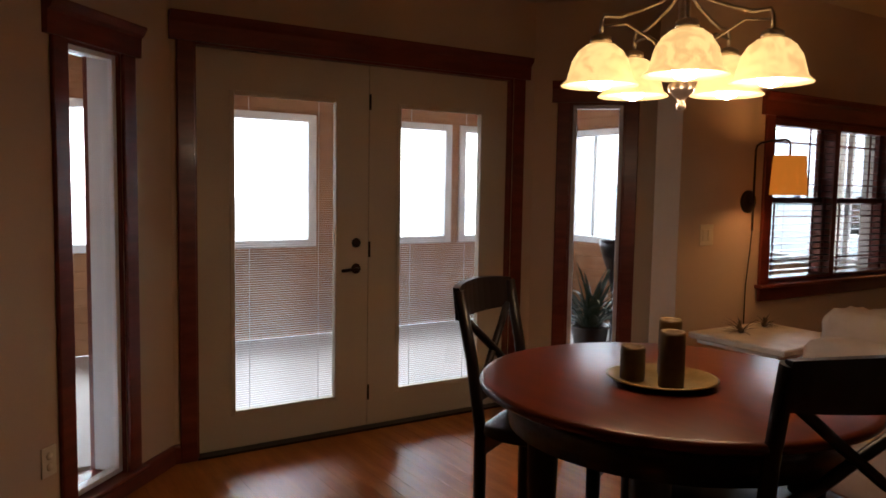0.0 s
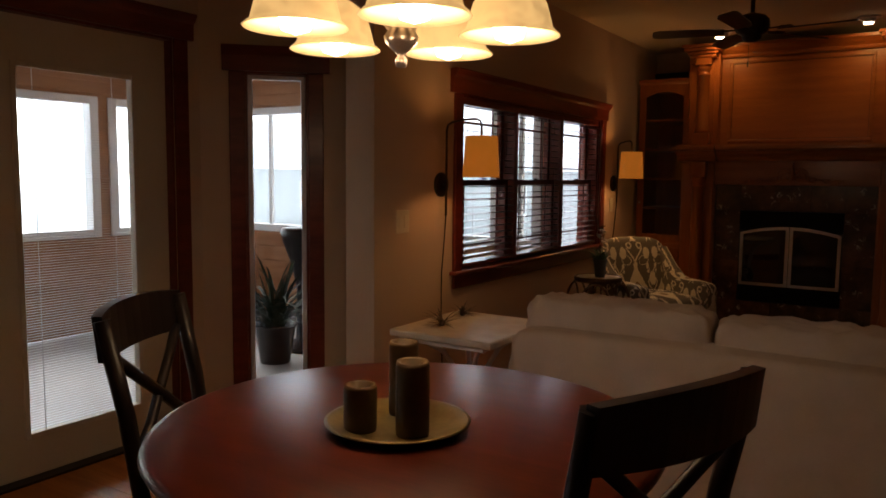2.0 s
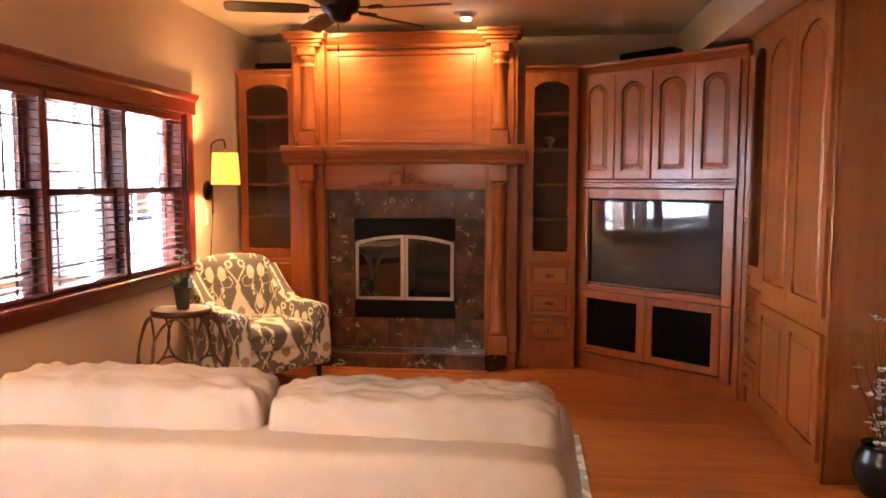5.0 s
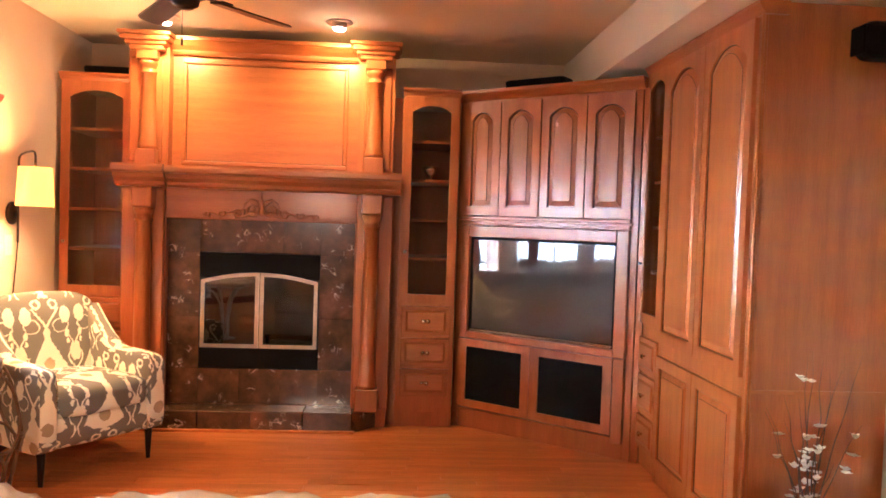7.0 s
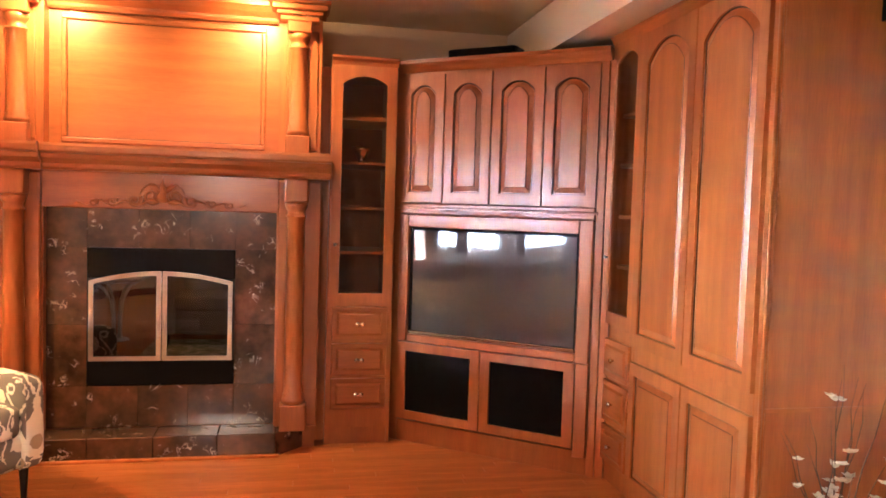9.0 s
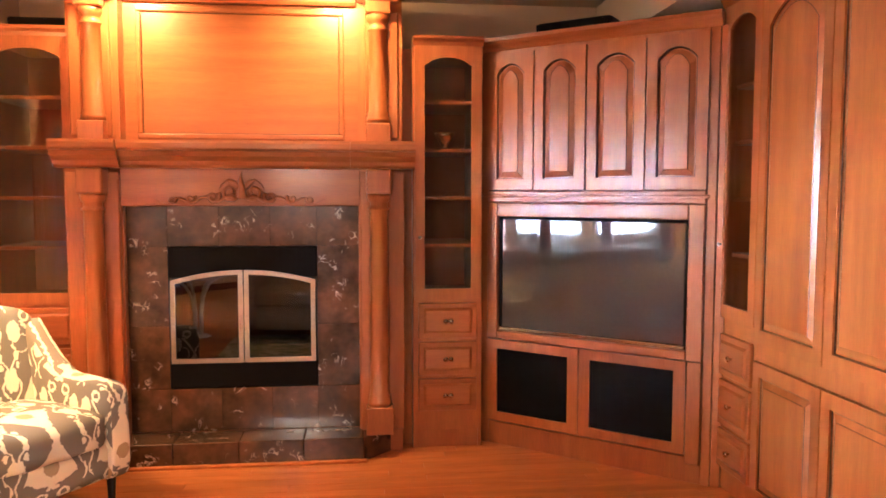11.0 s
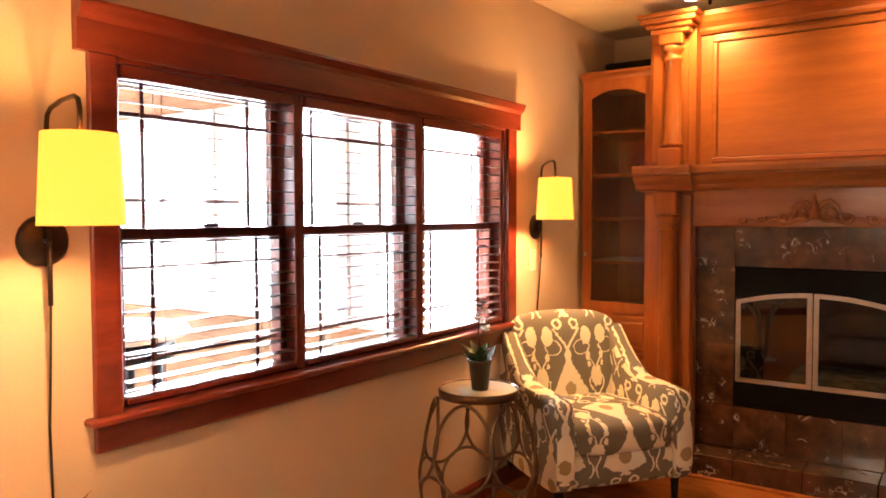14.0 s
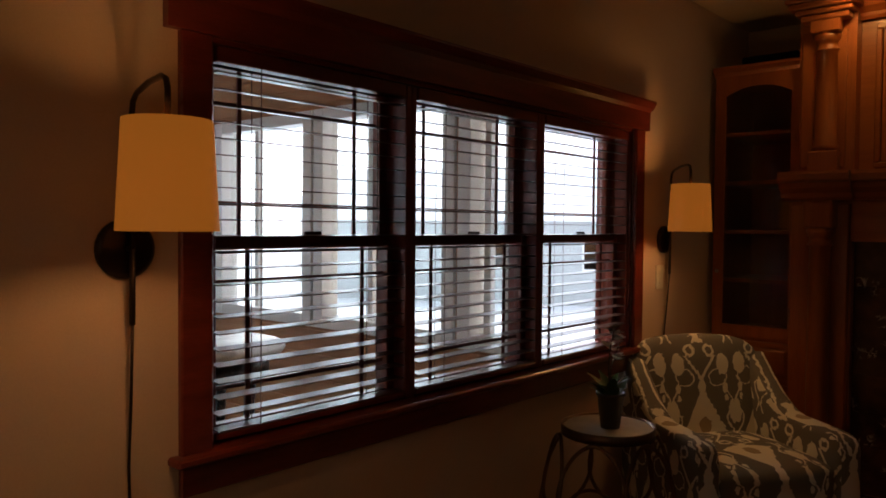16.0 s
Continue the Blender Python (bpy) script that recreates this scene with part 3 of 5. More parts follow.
# triple window
WC = (WIN0 + WIN1) / 2
casing("trim_4", WIN1 - WIN0, WZ0, WZ1, pose(WC, YW, 0), "dark red stained casing with a moulded cap round the triple window")
UNIT = (WIN1 - WIN0) / 3


def sash_window(name, cx):
    d = thing(name, pose(cx, YW, 0), "double-hung window with dark stained sashes", "window", "windows of the triple set")
    d["kind"] = "structure"
    hw = UNIT / 2
    for s in (-1, 1):
        part("mullion", boxm(s * hw - s * 0.024, s * hw, 0.012, 0.15, WZ0 + 0.004, WZ1 - 0.013, 0.004), TRIM, d)
    zm = 1.385
    for nm, y, a, b in (("upper_sash", 0.10, zm - 0.02, WZ1 - 0.014), ("lower_sash", 0.06, WZ0 + 0.004, zm + 0.02)):
        bm = bmesh.new()
        w = hw - 0.025
        for q in ((-w, -w + 0.034, a, b), (w - 0.034, w, a, b), (-w + 0.034, w - 0.034, a, a + 0.034), (-w + 0.034, w - 0.034, b - 0.034, b)):
            box(bm, q[0], q[1], y, y + 0.035, q[2], q[3], 0.003)
        s = part(nm, bm, TRIM, d)
        for sx in (-1, 1):
            part("muntin", boxm(sx * (w - 0.135) - 0.006, sx * (w - 0.135) + 0.006, y + 0.008, y + 0.0145, a + 0.033, b - 0.033), TRIM, s)
        for mz in (a + 0.125, b - 0.125):
            part("muntin", boxm(-w + 0.033, w - 0.033, y + 0.021, y + 0.027, mz - 0.006, mz + 0.006), TRIM, s)
        g = part("pane", boxm(-w + 0.032, w - 0.032, y + 0.015, y + 0.02, a + 0.032, b - 0.032), GLASS, s)
        g.visible_shadow = False
    part("sash_lock", boxm(-0.03, 0.03, 0.045, 0.06, zm + 0.018, zm + 0.03, 0.004), BRONZE, d)


def wood_blind(cx):
    d = thing("window_blind", pose(cx, YW + 0.028, 0), "dark wooden slatted blind, lowered with open slats", "blind", "blinds of the triple window")
    hw = UNIT / 2 - 0.03
    part("head_rail", boxm(-hw, hw, -0.02, 0.022, 1.842, 1.882, 0.003), TRIM, d)
    me = boxm(-hw + 0.003, hw - 0.003, -0.021, 0.021, -0.0012, 0.0012)
    first = part("slat", me, SLAT, d, "", pose(0, 0, 1.818, 4, 0, 0))
    z = 1.818
    while z > 0.94:
        z -= 0.0415
        o = new("slat", first.data)
        o.parent = d
        o.matrix_basis = pose(0, 0, z, 4 + random.uniform(-1.5, 1.5), 0, 0)
    part("bottom_rail", boxm(-hw, hw, -0.022, 0.022, 0.882, 0.9, 0.003), TRIM, d)
    for s in (-0.62, 0.62):
        for y in (-0.022, 0.0215):
            part("ladder_cord", boxm(s * hw - 0.0012, s * hw + 0.0012, y - 0.0006, y + 0.0006, 0.898, 1.845), SLAT, d)


for k in range(3):
    sash_window("window_%d" % (3 + k), WIN0 + UNIT * (k + 0.5))
    wood_blind(WIN0 + UNIT * (k + 0.5))

# baseboards
BASE = [(-0.001, 0.0), (-0.016, 0.0), (-0.016, 0.085), (-0.01, 0.1), (-0.001, 0.1)]
for nm, ln_, m in (("baseboard_1", XE - 0.55 - 4.3, pose(4.3, YW, 0)), ("baseboard_3", 0.05, pose(1.85, YD, 0)), ("baseboard_4", LEGW - 0.01, pose(WX, WY, 0, 0, 0, 45)), ("baseboard_6", 0.8, along(4.15, YD, -45, 0.03))):
    structure(nm, moulding(bmesh.new(), BASE, 0, ln_), TRIM, "dark red stained baseboard", "baseboard", m)

# ---- fireplace wall ----
FY = 2.02
HZ = 0.13
fp = thing("fireplace", pose(8.12, FY, 0, 0, 0, -90), "cherry wood fireplace mantel with columns and brown marble surround", "fireplace")
# chimney breast sides and back, open at the firebox
part("breast_side", boxm(-0.88, -0.6205, 0.06, 0.68, 0.0, 2.5), CHERRY, fp)
part("breast_side", boxm(0.6205, 0.86, 0.06, 0.68, 0.0, 2.5), CHERRY, fp)
part("breast", boxm(-0.62, 0.62, 0.181, 0.68, 1.375, 2.5), CHERRY, fp)
part("filler", boxm(0.862, 0.92, 0.18, 0.66, 0.0, 2.25), CHERRY, fp)
part("filler", boxm(-0.912, -0.882, 0.18, 0.66, 0.0, 2.25), CHERRY, fp)
for x0, x1 in ((-0.90, -0.63), (0.63, 0.87)):
    part("pilaster", boxm(x0, x1, 0.03, 0.06, HZ, 1.56, 0.006), CHERRY, fp)
    part("upper_pilaster", boxm(x0 + 0.03, x1 - 0.03, 0.05, 0.15, 1.74, 2.42, 0.006), CHERRY, fp)


def column(x, z0, z1, r, y):
    prof = [(r + 0.012, z0), (r + 0.012, z0 + 0.03), (r + 0.004, z0 + 0.04), (r + 0.008, z0 + 0.055), (r, z0 + 0.065), (r, z0 + 0.3), (r * 0.93, z1 - 0.09), (r + 0.006, z1 - 0.085), (r + 0.006, z1 - 0.075), (r * 0.93, z1 - 0.07), (r * 0.93, z1 - 0.045), (r + 0.004, z1 - 0.04), (r + 0.012, z1 - 0.02), (r + 0.012, z1)]
    return lathe(bmesh.new(), prof, (x, y, 0), 24)


for s in (-0.75, 0.73):
    part("lower_column", column(s, HZ + 0.15, 1.44, 0.052, 0.0), CHERRY, fp, "round turned column")
    part("plinth", boxm(s - 0.075, s + 0.075, -0.07, 0.06, HZ, HZ + 0.15, 0.005), CHERRY, fp)
    part("capital_block", boxm(s - 0.068, s + 0.068, -0.062, 0.06, 1.44, 1.575, 0.012, 2), CHERRY, fp)
    part("upper_column", column(s, 1.82, 2.40, 0.052, 0.06), CHERRY, fp, "round turned column")
    part("upper_plinth", boxm(s - 0.068, s + 0.068, -0.01, 0.12, 1.715, 1.82, 0.005), CHERRY, fp)
    part("upper_block", boxm(s - 0.068, s + 0.068, -0.01, 0.13, 2.40, 2.50, 0.006), CHERRY, fp)
part("frieze", boxm(-0.63, 0.63, 0.05, 0.16, 1.375, 1.58, 0.004), CHERRY_H, fp)
shelf_prof = [(0.1, 1.575), (-0.02, 1.575), (-0.035, 1.59), (-0.04, 1.61), (-0.07, 1.635), (-0.08, 1.66), (-0.095, 1.665), (-0.1, 1.675), (-0.1, 1.70), (-0.095, 1.715), (0.16, 1.715)]


def breakfront(bm, prof, spans):
    for x0, x1, dy in spans:
        moulding(bm, [(y - (dy if y < 0.05 else 0), z) for y, z in prof], x0, x1)
    return bm


part("mantel_shelf", breakfront(bmesh.new(), shelf_prof, [(-0.92, -0.6, 0.03), (-0.599, 0.579, 0.0), (0.58, 0.92, 0.03)]), CHERRY_H, fp, "moulded mantel shelf")
part("overmantel", boxm(-0.63, 0.63, 0.15, 0.18, 1.715, 2.5), CHERRY_H, fp)
bm = bmesh.new()
for a in ((-0.555, 0.545, 1.735, 1.765), (-0.555, 0.545, 2.41, 2.44), (-0.555, -0.527, 1.765, 2.41), (0.517, 0.545, 1.765, 2.41)):
    box(bm, a[0], a[1], 0.135, 0.15, a[2], a[3], 0.006)
part("panel_moulding", bm, CHERRY_H, fp)
# thin dark tube along the inside of the panel moulding
part("groove_line", tube(bmesh.new(), [(-0.526, 0.149, 1.766), (0.516, 0.149, 1.766), (0.516, 0.149, 2.409), (-0.526, 0.149, 2.409)], 0.004, 5, True), DARKLINE, fp)
crown = [(0.16, 2.46), (0.0, 2.46), (-0.012, 2.475), (-0.015, 2.49), (-0.05, 2.515), (-0.07, 2.54), (-0.08, 2.545), (-0.08, 2.57), (0.16, 2.57)]
part("crown", breakfront(bmesh.new(), [(y + 0.12 if y < 0.1 else y, z) for y, z in crown], [(-0.63, 0.61, 0.0)]), CHERRY_H, fp, "moulded crown")
for x0, x1 in ((-0.86, -0.64), (0.62, 0.84)):
    bm = bmesh.new()
    for grow, za, zb in ((0.0, 2.46, 2.49), (0.02, 2.49, 2.515), (0.045, 2.515, 2.545), (0.06, 2.545, 2.57)):
        box(bm, x0 - grow, x1 + grow, -0.02 - grow, 0.2, za, zb, 0.006)
    part("crown_block", bm, CHERRY_H, fp)
# carved scrolls


def scroll(sx, x, z, r, turns, start, wid=0.011):
    pts = []
    for i in range(26):
        a = i / 25
        rr = r * (1 - 0.85 * a)
        ang = start + turns * 2 * math.pi * a
        pts.append((0.0 + sx * (x + rr * math.cos(ang)), 0.045, z + rr * math.sin(ang)))
    return tube(bmesh.new(), pts, lambda q: wid * (1 - 0.5 * q), 7)


for s in (-1, 1):
    for x, z, r, tn, st in ((0.062, 1.45, 0.058, 1.4, math.pi * 0.5), (0.15, 1.425, 0.036, 1.15, math.pi * 0.8), (0.265, 1.415, 0.027, 1.15, math.pi * 0.8), (0.36, 1.41, 0.021, 1.15, math.pi * 0.8)):
        part("carved_scroll", scroll(s, x, z, r, tn, st, 0.014 if x < 0.2 else 0.01), CHERRY_H, fp, "carved wooden scroll", pose(0, -0.012, 0))
    part("carved_stem", tube(bmesh.new(), [(s * (0.03 + 0.42 * k / 16), 0.042, 1.403 + 0.014 * math.sin(k * 1.25) + 0.012 * (1 - k / 16)) for k in range(17)], lambda q: 0.011 * (1.15 - q), 6), CHERRY_H, fp, "", pose(0, -0.01, 0))
    part("carved_leaf", tube(bmesh.new(), [(s * 0.02, 0.042, 1.47), (s * 0.07, 0.038, 1.515), (s * 0.105, 0.042, 1.49), (s * 0.12, 0.045, 1.455)], lambda q: 0.012 * (1.1 - q), 6), CHERRY_H, fp, "", pose(0, -0.012, 0))
part("carved_crest", tube(bmesh.new(), [(0, 0.045, 1.42), (0.004, 0.036, 1.47), (-0.004, 0.038, 1.52), (0, 0.046, 1.565)], lambda q: 0.026 * (1.05 - q), 8), CHERRY_H, fp, "", pose(0, -0.012, 0))
# marble tiles round the firebox
xs = [-0.625, -0.41, -0.137, 0.137, 0.39, 0.62]
zs = [HZ, 0.37, 0.72, 1.155, 1.375]
for i in range(5):
    for j in range(4):
        if 0 < i < 4 and 0 < j < 3:
            continue
        part("marble_tile", boxm(xs[i] + 0.0005, xs[i + 1] - 0.0005, 0.11, 0.13, zs[j] + 0.0005, zs[j + 1] - 0.0005, 0.0006), MARBLE, fp)
bm = boxm(-0.62, -0.41, 0.13, 0.16, HZ, 1.37)
box(bm, 0.39, 0.62, 0.13, 0.16, HZ, 1.37)
box(bm, -0.41, 0.39, 0.13, 0.16, 1.16, 1.37)
box(bm, -0.41, 0.39, 0.13, 0.16, HZ, 0.37)
part("tile_backing", bm, BLACK, fp)
# firebox insert
FX0, FX1 = -0.41, 0.39
fcx = (FX0 + FX1) / 2
bm = boxm(FX0 + 0.001, FX1 - 0.001, 0.105, 0.135, 0.985, 1.152, 0.004)
part("hood", bm, BLACK, fp, "black metal hood panel")
part("lower_louvre", boxm(FX0 + 0.001, FX1 - 0.001, 0.105, 0.135, 0.376, 0.515, 0.004), BLACK, fp, "black metal lower panel")
bm = bmesh.new()
box(bm, FX0, FX1, 0.56, 0.58, 0.37, 1.15)
box(bm, FX0, FX0 + 0.01, 0.14, 0.56, 0.37, 1.15)
box(bm, FX1 - 0.01, FX1, 0.14, 0.56, 0.37, 1.15)
box(bm, FX0, FX1, 0.14, 0.56, 0.50, 0.515)
box(bm, FX0, FX1, 0.14, 0.56, 1.1, 1.15)
part("firebox", bm, BRICK, fp, "dark firebrick lining")
for k, (x, y, a) in enumerate(((-0.16, 0.33, 10), (0.1, 0.3, -12), (-0.02, 0.4, 4))):
    part("log", tube(bmesh.new(), [(x - 0.18 * math.cos(radians(a)), y - 0.18 * math.sin(radians(a)), 0.56 + 0.05 * k), (x, y + 0.01, 0.565 + 0.05 * k), (x + 0.18 * math.cos(radians(a)), y + 0.18 * math.sin(radians(a)), 0.57 + 0.05 * k)], 0.035, 9), BRICK, fp)
for s in (0, 1):
    x0, x1 = (FX0 + 0.012, fcx - 0.004) if s == 0 else (fcx + 0.004, FX1 - 0.012)
    bm = bmesh.new()
    n = 10

    def topz(x):
        return 0.965 + 0.06 * (1 - ((x - fcx) / 0.4) ** 2)

    t = 0.024
    outer = [(x0, 0.515), (x1, 0.515)] + [(x1 + (x0 - x1) * i / n, topz(x1 + (x0 - x1) * i / n)) for i in range(n + 1)]
    inner = [(x0 + t, 0.515 + t), (x1 - t, 0.515 + t)] + [(x1 - t + (x0 - x1 + 2 * t) * i / n, topz(x1 - t + (x0 - x1 + 2 * t) * i / n) - t) for i in range(n + 1)]
    rows = [[bm.verts.new((u, y, v)) for u, v in pts] for pts, y in ((outer, 0.09), (inner, 0.09), (outer, 0.11), (inner, 0.11))]
    for i in range(len(outer)):
        j = (i + 1) % len(outer)
        bm.faces.new((rows[0][i], rows[0][j], rows[1][j], rows[1][i]))
        bm.faces.new((rows[0][j], rows[0][i], rows[2][i], rows[2][j]))
        bm.faces.new((rows[1][i], rows[1][j], rows[3][j], rows[3][i]))
    bmesh.ops.recalc_face_normals(bm, faces=bm.faces[:])
    dr = part("fire_door", bm, NICKEL, fp, "arched nickel framed fire door")
    bm = bmesh.new()
    extrude_outline(bm, inner, 0.004, lambda u, v, d: (u, 0.1 + d, v))
    part("door_glass", bm, DARKGLASS, dr, "smoked glass")
    part("pull", tube(bmesh.new(), [((x1 - 0.012 if s == 0 else x0 + 0.012), 0.088, z) for z in (0.70, 0.74, 0.78)], 0.005, 8), NICKEL, dr)
# hearth
hearth = thing("hearth", pose(8.12, FY, 0, 0, 0, -90), "raised polished brown marble hearth slab edged with oak", "hearth")
hx = [-0.70, -0.36, -0.02, 0.32, 0.64]
for a, b in zip(hx, hx[1:]):
    part("marble_tile", boxm(a + 0.001, b - 0.001, -0.095, 0.108, 0.0, HZ, 0.004), MARBLE, hearth)
bm = bmesh.new()
extrude_outline(bm, [(0.641, -0.095), (0.83, 0.1), (0.83, 0.108), (0.641, 0.108)], HZ, lambda u, v, d: (u, v, d))
part("corner_tile", bm, MARBLE, hearth)
part("oak_edging", boxm(-0.72, 0.66, -0.125, -0.096, 0.0, 0.016, 0.004), OAK, hearth, "oak edge strip")


def glass_cabinet(m, w, depth, top, label, knobs, lower_h=0.80, crown_out=0.03, crown_w=None, first=0.215, hs=(0.185, 0.19, 0.2)):
    th = thing("display_cabinet", m, label, "cabinet", "built-in wall cabinets")
    zb, zt = 0.86, top - 0.05
    part("side_panel", boxm(-w / 2, -w / 2 + 0.02, 0.02, depth, 0.0, zt), CHERRY, th)
    part("side_panel", boxm(w / 2 - 0.02, w / 2, 0.02, depth, 0.0, zt), CHERRY, th)
    part("back_panel", boxm(-w / 2 + 0.02, w / 2 - 0.02, depth - 0.02, depth, 0.0, zt), CHERRY, th)
    part("cabinet_floor", boxm(-w / 2 + 0.02, w / 2 - 0.02, 0.02, depth - 0.02, zb - 0.03, zb), CHERRY, th)
    part("cabinet_top", boxm(-w / 2 + 0.02, w / 2 - 0.02, 0.02, depth - 0.02, zt - 0.02, zt), CHERRY, th)
    part("drawer_backing", boxm(-w / 2 + 0.02, w / 2 - 0.02, 0.02, 0.04, 0.10, zb - 0.03), CHERRY, th)
    part("toe_board", boxm(-w / 2 + 0.02, w / 2 - 0.02, 0.03, 0.05, 0.0, 0.10), CHERRY, th)
    for z in (1.149, 1.416, 1.684, 1.949):
        part("shelf", boxm(-w / 2 + 0.021, w / 2 - 0.021, 0.06, depth - 0.021, z - 0.01, z + 0.01, 0.002), CHERRY_H, th)
    dw, dh = w - 0.02, zt - zb + 0.01
    d = part("door", framed(bmesh.new(), dw, dh, 0.055, 0.062, 0.045, 0, 0.019), CHERRY, th, "arched glass door", pose(0, 0, zb - 0.01))
    bm = bmesh.new()
    extrude_outline(bm, [(u, v + 0.06) for u, v in arch_outline(dw - 0.105, dh - 0.12, 0.045)], 0.004, lambda u, v, q: (u, 0.008 + q, v))
    part("pane", bm, CABINETGLASS, d)
    part("knob", lathe(bmesh.new(), [(0.004, 0), (0.005, -0.012), (0.011, -0.018), (0.001, -0.026)], (-dw / 2 + 0.028, 0, 0.35), 10, "y"), NICKEL, d)
    z = first
    for h in hs:
        drawer(th, w - 0.06, h, 0, z, 0.0, knobs)
        z += h + 0.02
    part("crown", moulding(bmesh.new(), [(0.1, zt), (0.0, zt), (-0.01, zt + 0.02), (-crown_out, zt + 0.035), (-crown_out, zt + 0.05), (0.1, zt + 0.05)], -(crown_w or w) / 2, (crown_w or w) / 2), CHERRY_H, th)
    return th


glass_cabinet(pose(8.22, 3.118, 0, 0, 0, -90), 0.47, 0.575, 2.31, "narrow cherry display cabinet with arched glass door over drawers", (-0.02, 0.02))
glass_cabinet(pose(8.19, 0.905, 0, 0, 0, -90), 0.39, 0.605, 2.30, "narrow cherry display cabinet with arched glass door over drawers", (-0.015, 0.015))
# angled television cabinet
AX, AY = 8.30, 0.70
tvc = thing("television_cabinet", pose(AX, AY, 0, 0, 0, math.degrees(math.atan2(-1.01, -0.82))), "angled cherry corner cabinet round a built-in television", "cabinet", "built-in wall cabinets")
W = 1.30
bm = bmesh.new()
for a in ((0.0, 0.05, 0.0, 2.24), (1.255, W, 0.0, 2.24)):
    box(bm, a[0], a[1], 0.0, 0.05, a[2], a[3], 0.003)
box(bm, 0.05, 1.255, 0.0, 0.05, 2.215, 2.24, 0.003)
box(bm, 0.05, 1.255, 0.004, 0.05, 0.0, 0.13, 0.003)
part("face_frame", bm, CHERRY, tvc)
part("filler", boxm(1.301, 1.345, 0.012, 0.04, 0.0, 2.24), CHERRY, tvc)
part("back", boxm(0.02, 1.28, 0.45, 0.47, 0.0, 2.24), CHERRY, tvc)
part("top", boxm(0.0, 1.30, 0.0, 0.60, 2.24, 2.26), CHERRY_H, tvc)
part("divider", boxm(0.05, 1.255, -0.015, 0.05, 1.395, 1.46, 0.006), CHERRY_H, tvc)
part("divider_bead", boxm(0.02, 1.275, -0.026, -0.016, 1.42, 1.438, 0.004), CHERRY_H, tvc)
crownp = [(0.1, 2.235), (0.0, 2.235), (-0.01, 2.25), (-0.03, 2.27), (-0.04, 2.285), (-0.04, 2.305), (0.1, 2.305)]
part("crown", moulding(bmesh.new(), crownp, -0.02, 1.31), CHERRY_H, tvc)
for x0, x1 in ((0.054, 0.332), (0.338, 0.632), (0.640, 0.948), (0.954, 1.256)):
    panel_door(tvc, x1 - x0, 0.752, (x0 + x1) / 2, 1.464, -0.02, 0.055)
# television surround
for a in ((0.052, 0.115, 0.62, 1.392), (1.175, 1.253, 0.62, 1.392), (0.1155, 1.1745, 1.315, 1.392), (0.1155, 1.1745, 0.62, 0.665)):
    part("surround_board", boxm(a[0], a[1], -0.02, 0.02, a[2], a[3], 0.005), CHERRY_H if a[3] - a[2] < 0.2 else CHERRY, tvc)
for x0, x1 in ((0.056, 0.61), (0.616, 1.178)):
    d = part("speaker_door", framed(bmesh.new(), x1 - x0, 0.47, 0.06, 0.052, 0.0, 0, 0.02), CHERRY, tvc, "", pose((x0 + x1) / 2, -0.02, 0.145))
    part("speaker_cloth", boxm(-(x1 - x0) / 2 + 0.058, (x1 - x0) / 2 - 0.058, 0.01, 0.016, 0.05, 0.42), CLOTH, d, "black speaker cloth")
part("side_stile", boxm(1.182, 1.253, -0.02, 0.0, 0.1, 0.615, 0.004), CHERRY, tvc)
tv = thing("television", pose(AX, AY, 0, 0, 0, math.degrees(math.atan2(-1.01, -0.82))) @ pose(0.645, 0.012, 0.668), "large dark rear-projection television set into the cabinet", "television")
bm = bmesh.new()
for a in ((-0.528, -0.512, 0.0, 0.645), (0.512, 0.528, 0.0, 0.645), (-0.512, 0.512, 0.0, 0.022), (-0.512, 0.512, 0.63, 0.645)):
    box(bm, a[0], a[1], -0.012, 0.02, a[2], a[3], 0.003)
part("bezel", bm, BLACK, tv)
part("silver_strip", boxm(-0.52, 0.52, -0.02, -0.013, 0.004, 0.02, 0.002), CHROME, tv, "thin silver strip")
bm = bmesh.new()
nx, nz = 16, 8
grid = [[bm.verts.new((-0.512 + 1.024 * i / nx, -0.002 - 0.003 * (1 - (2 * i / nx - 1) ** 2) * (1 - 0.5 * (2 * j / nz - 1) ** 2), 0.022 + 0.608 * j / nz)) for j in range(nz + 1)] for i in range(nx + 1)]
for i in range(nx):
    for j in range(nz):
        bm.faces.new((grid[i][j], grid[i + 1][j], grid[i + 1][j + 1], grid[i][j + 1])).smooth = True
part("screen", bm, SCREEN, tv, "dark glossy screen")
part("housing", boxm(-0.525, 0.525, 0.021, 0.4, 0.0, 0.645), BLACK, tv)

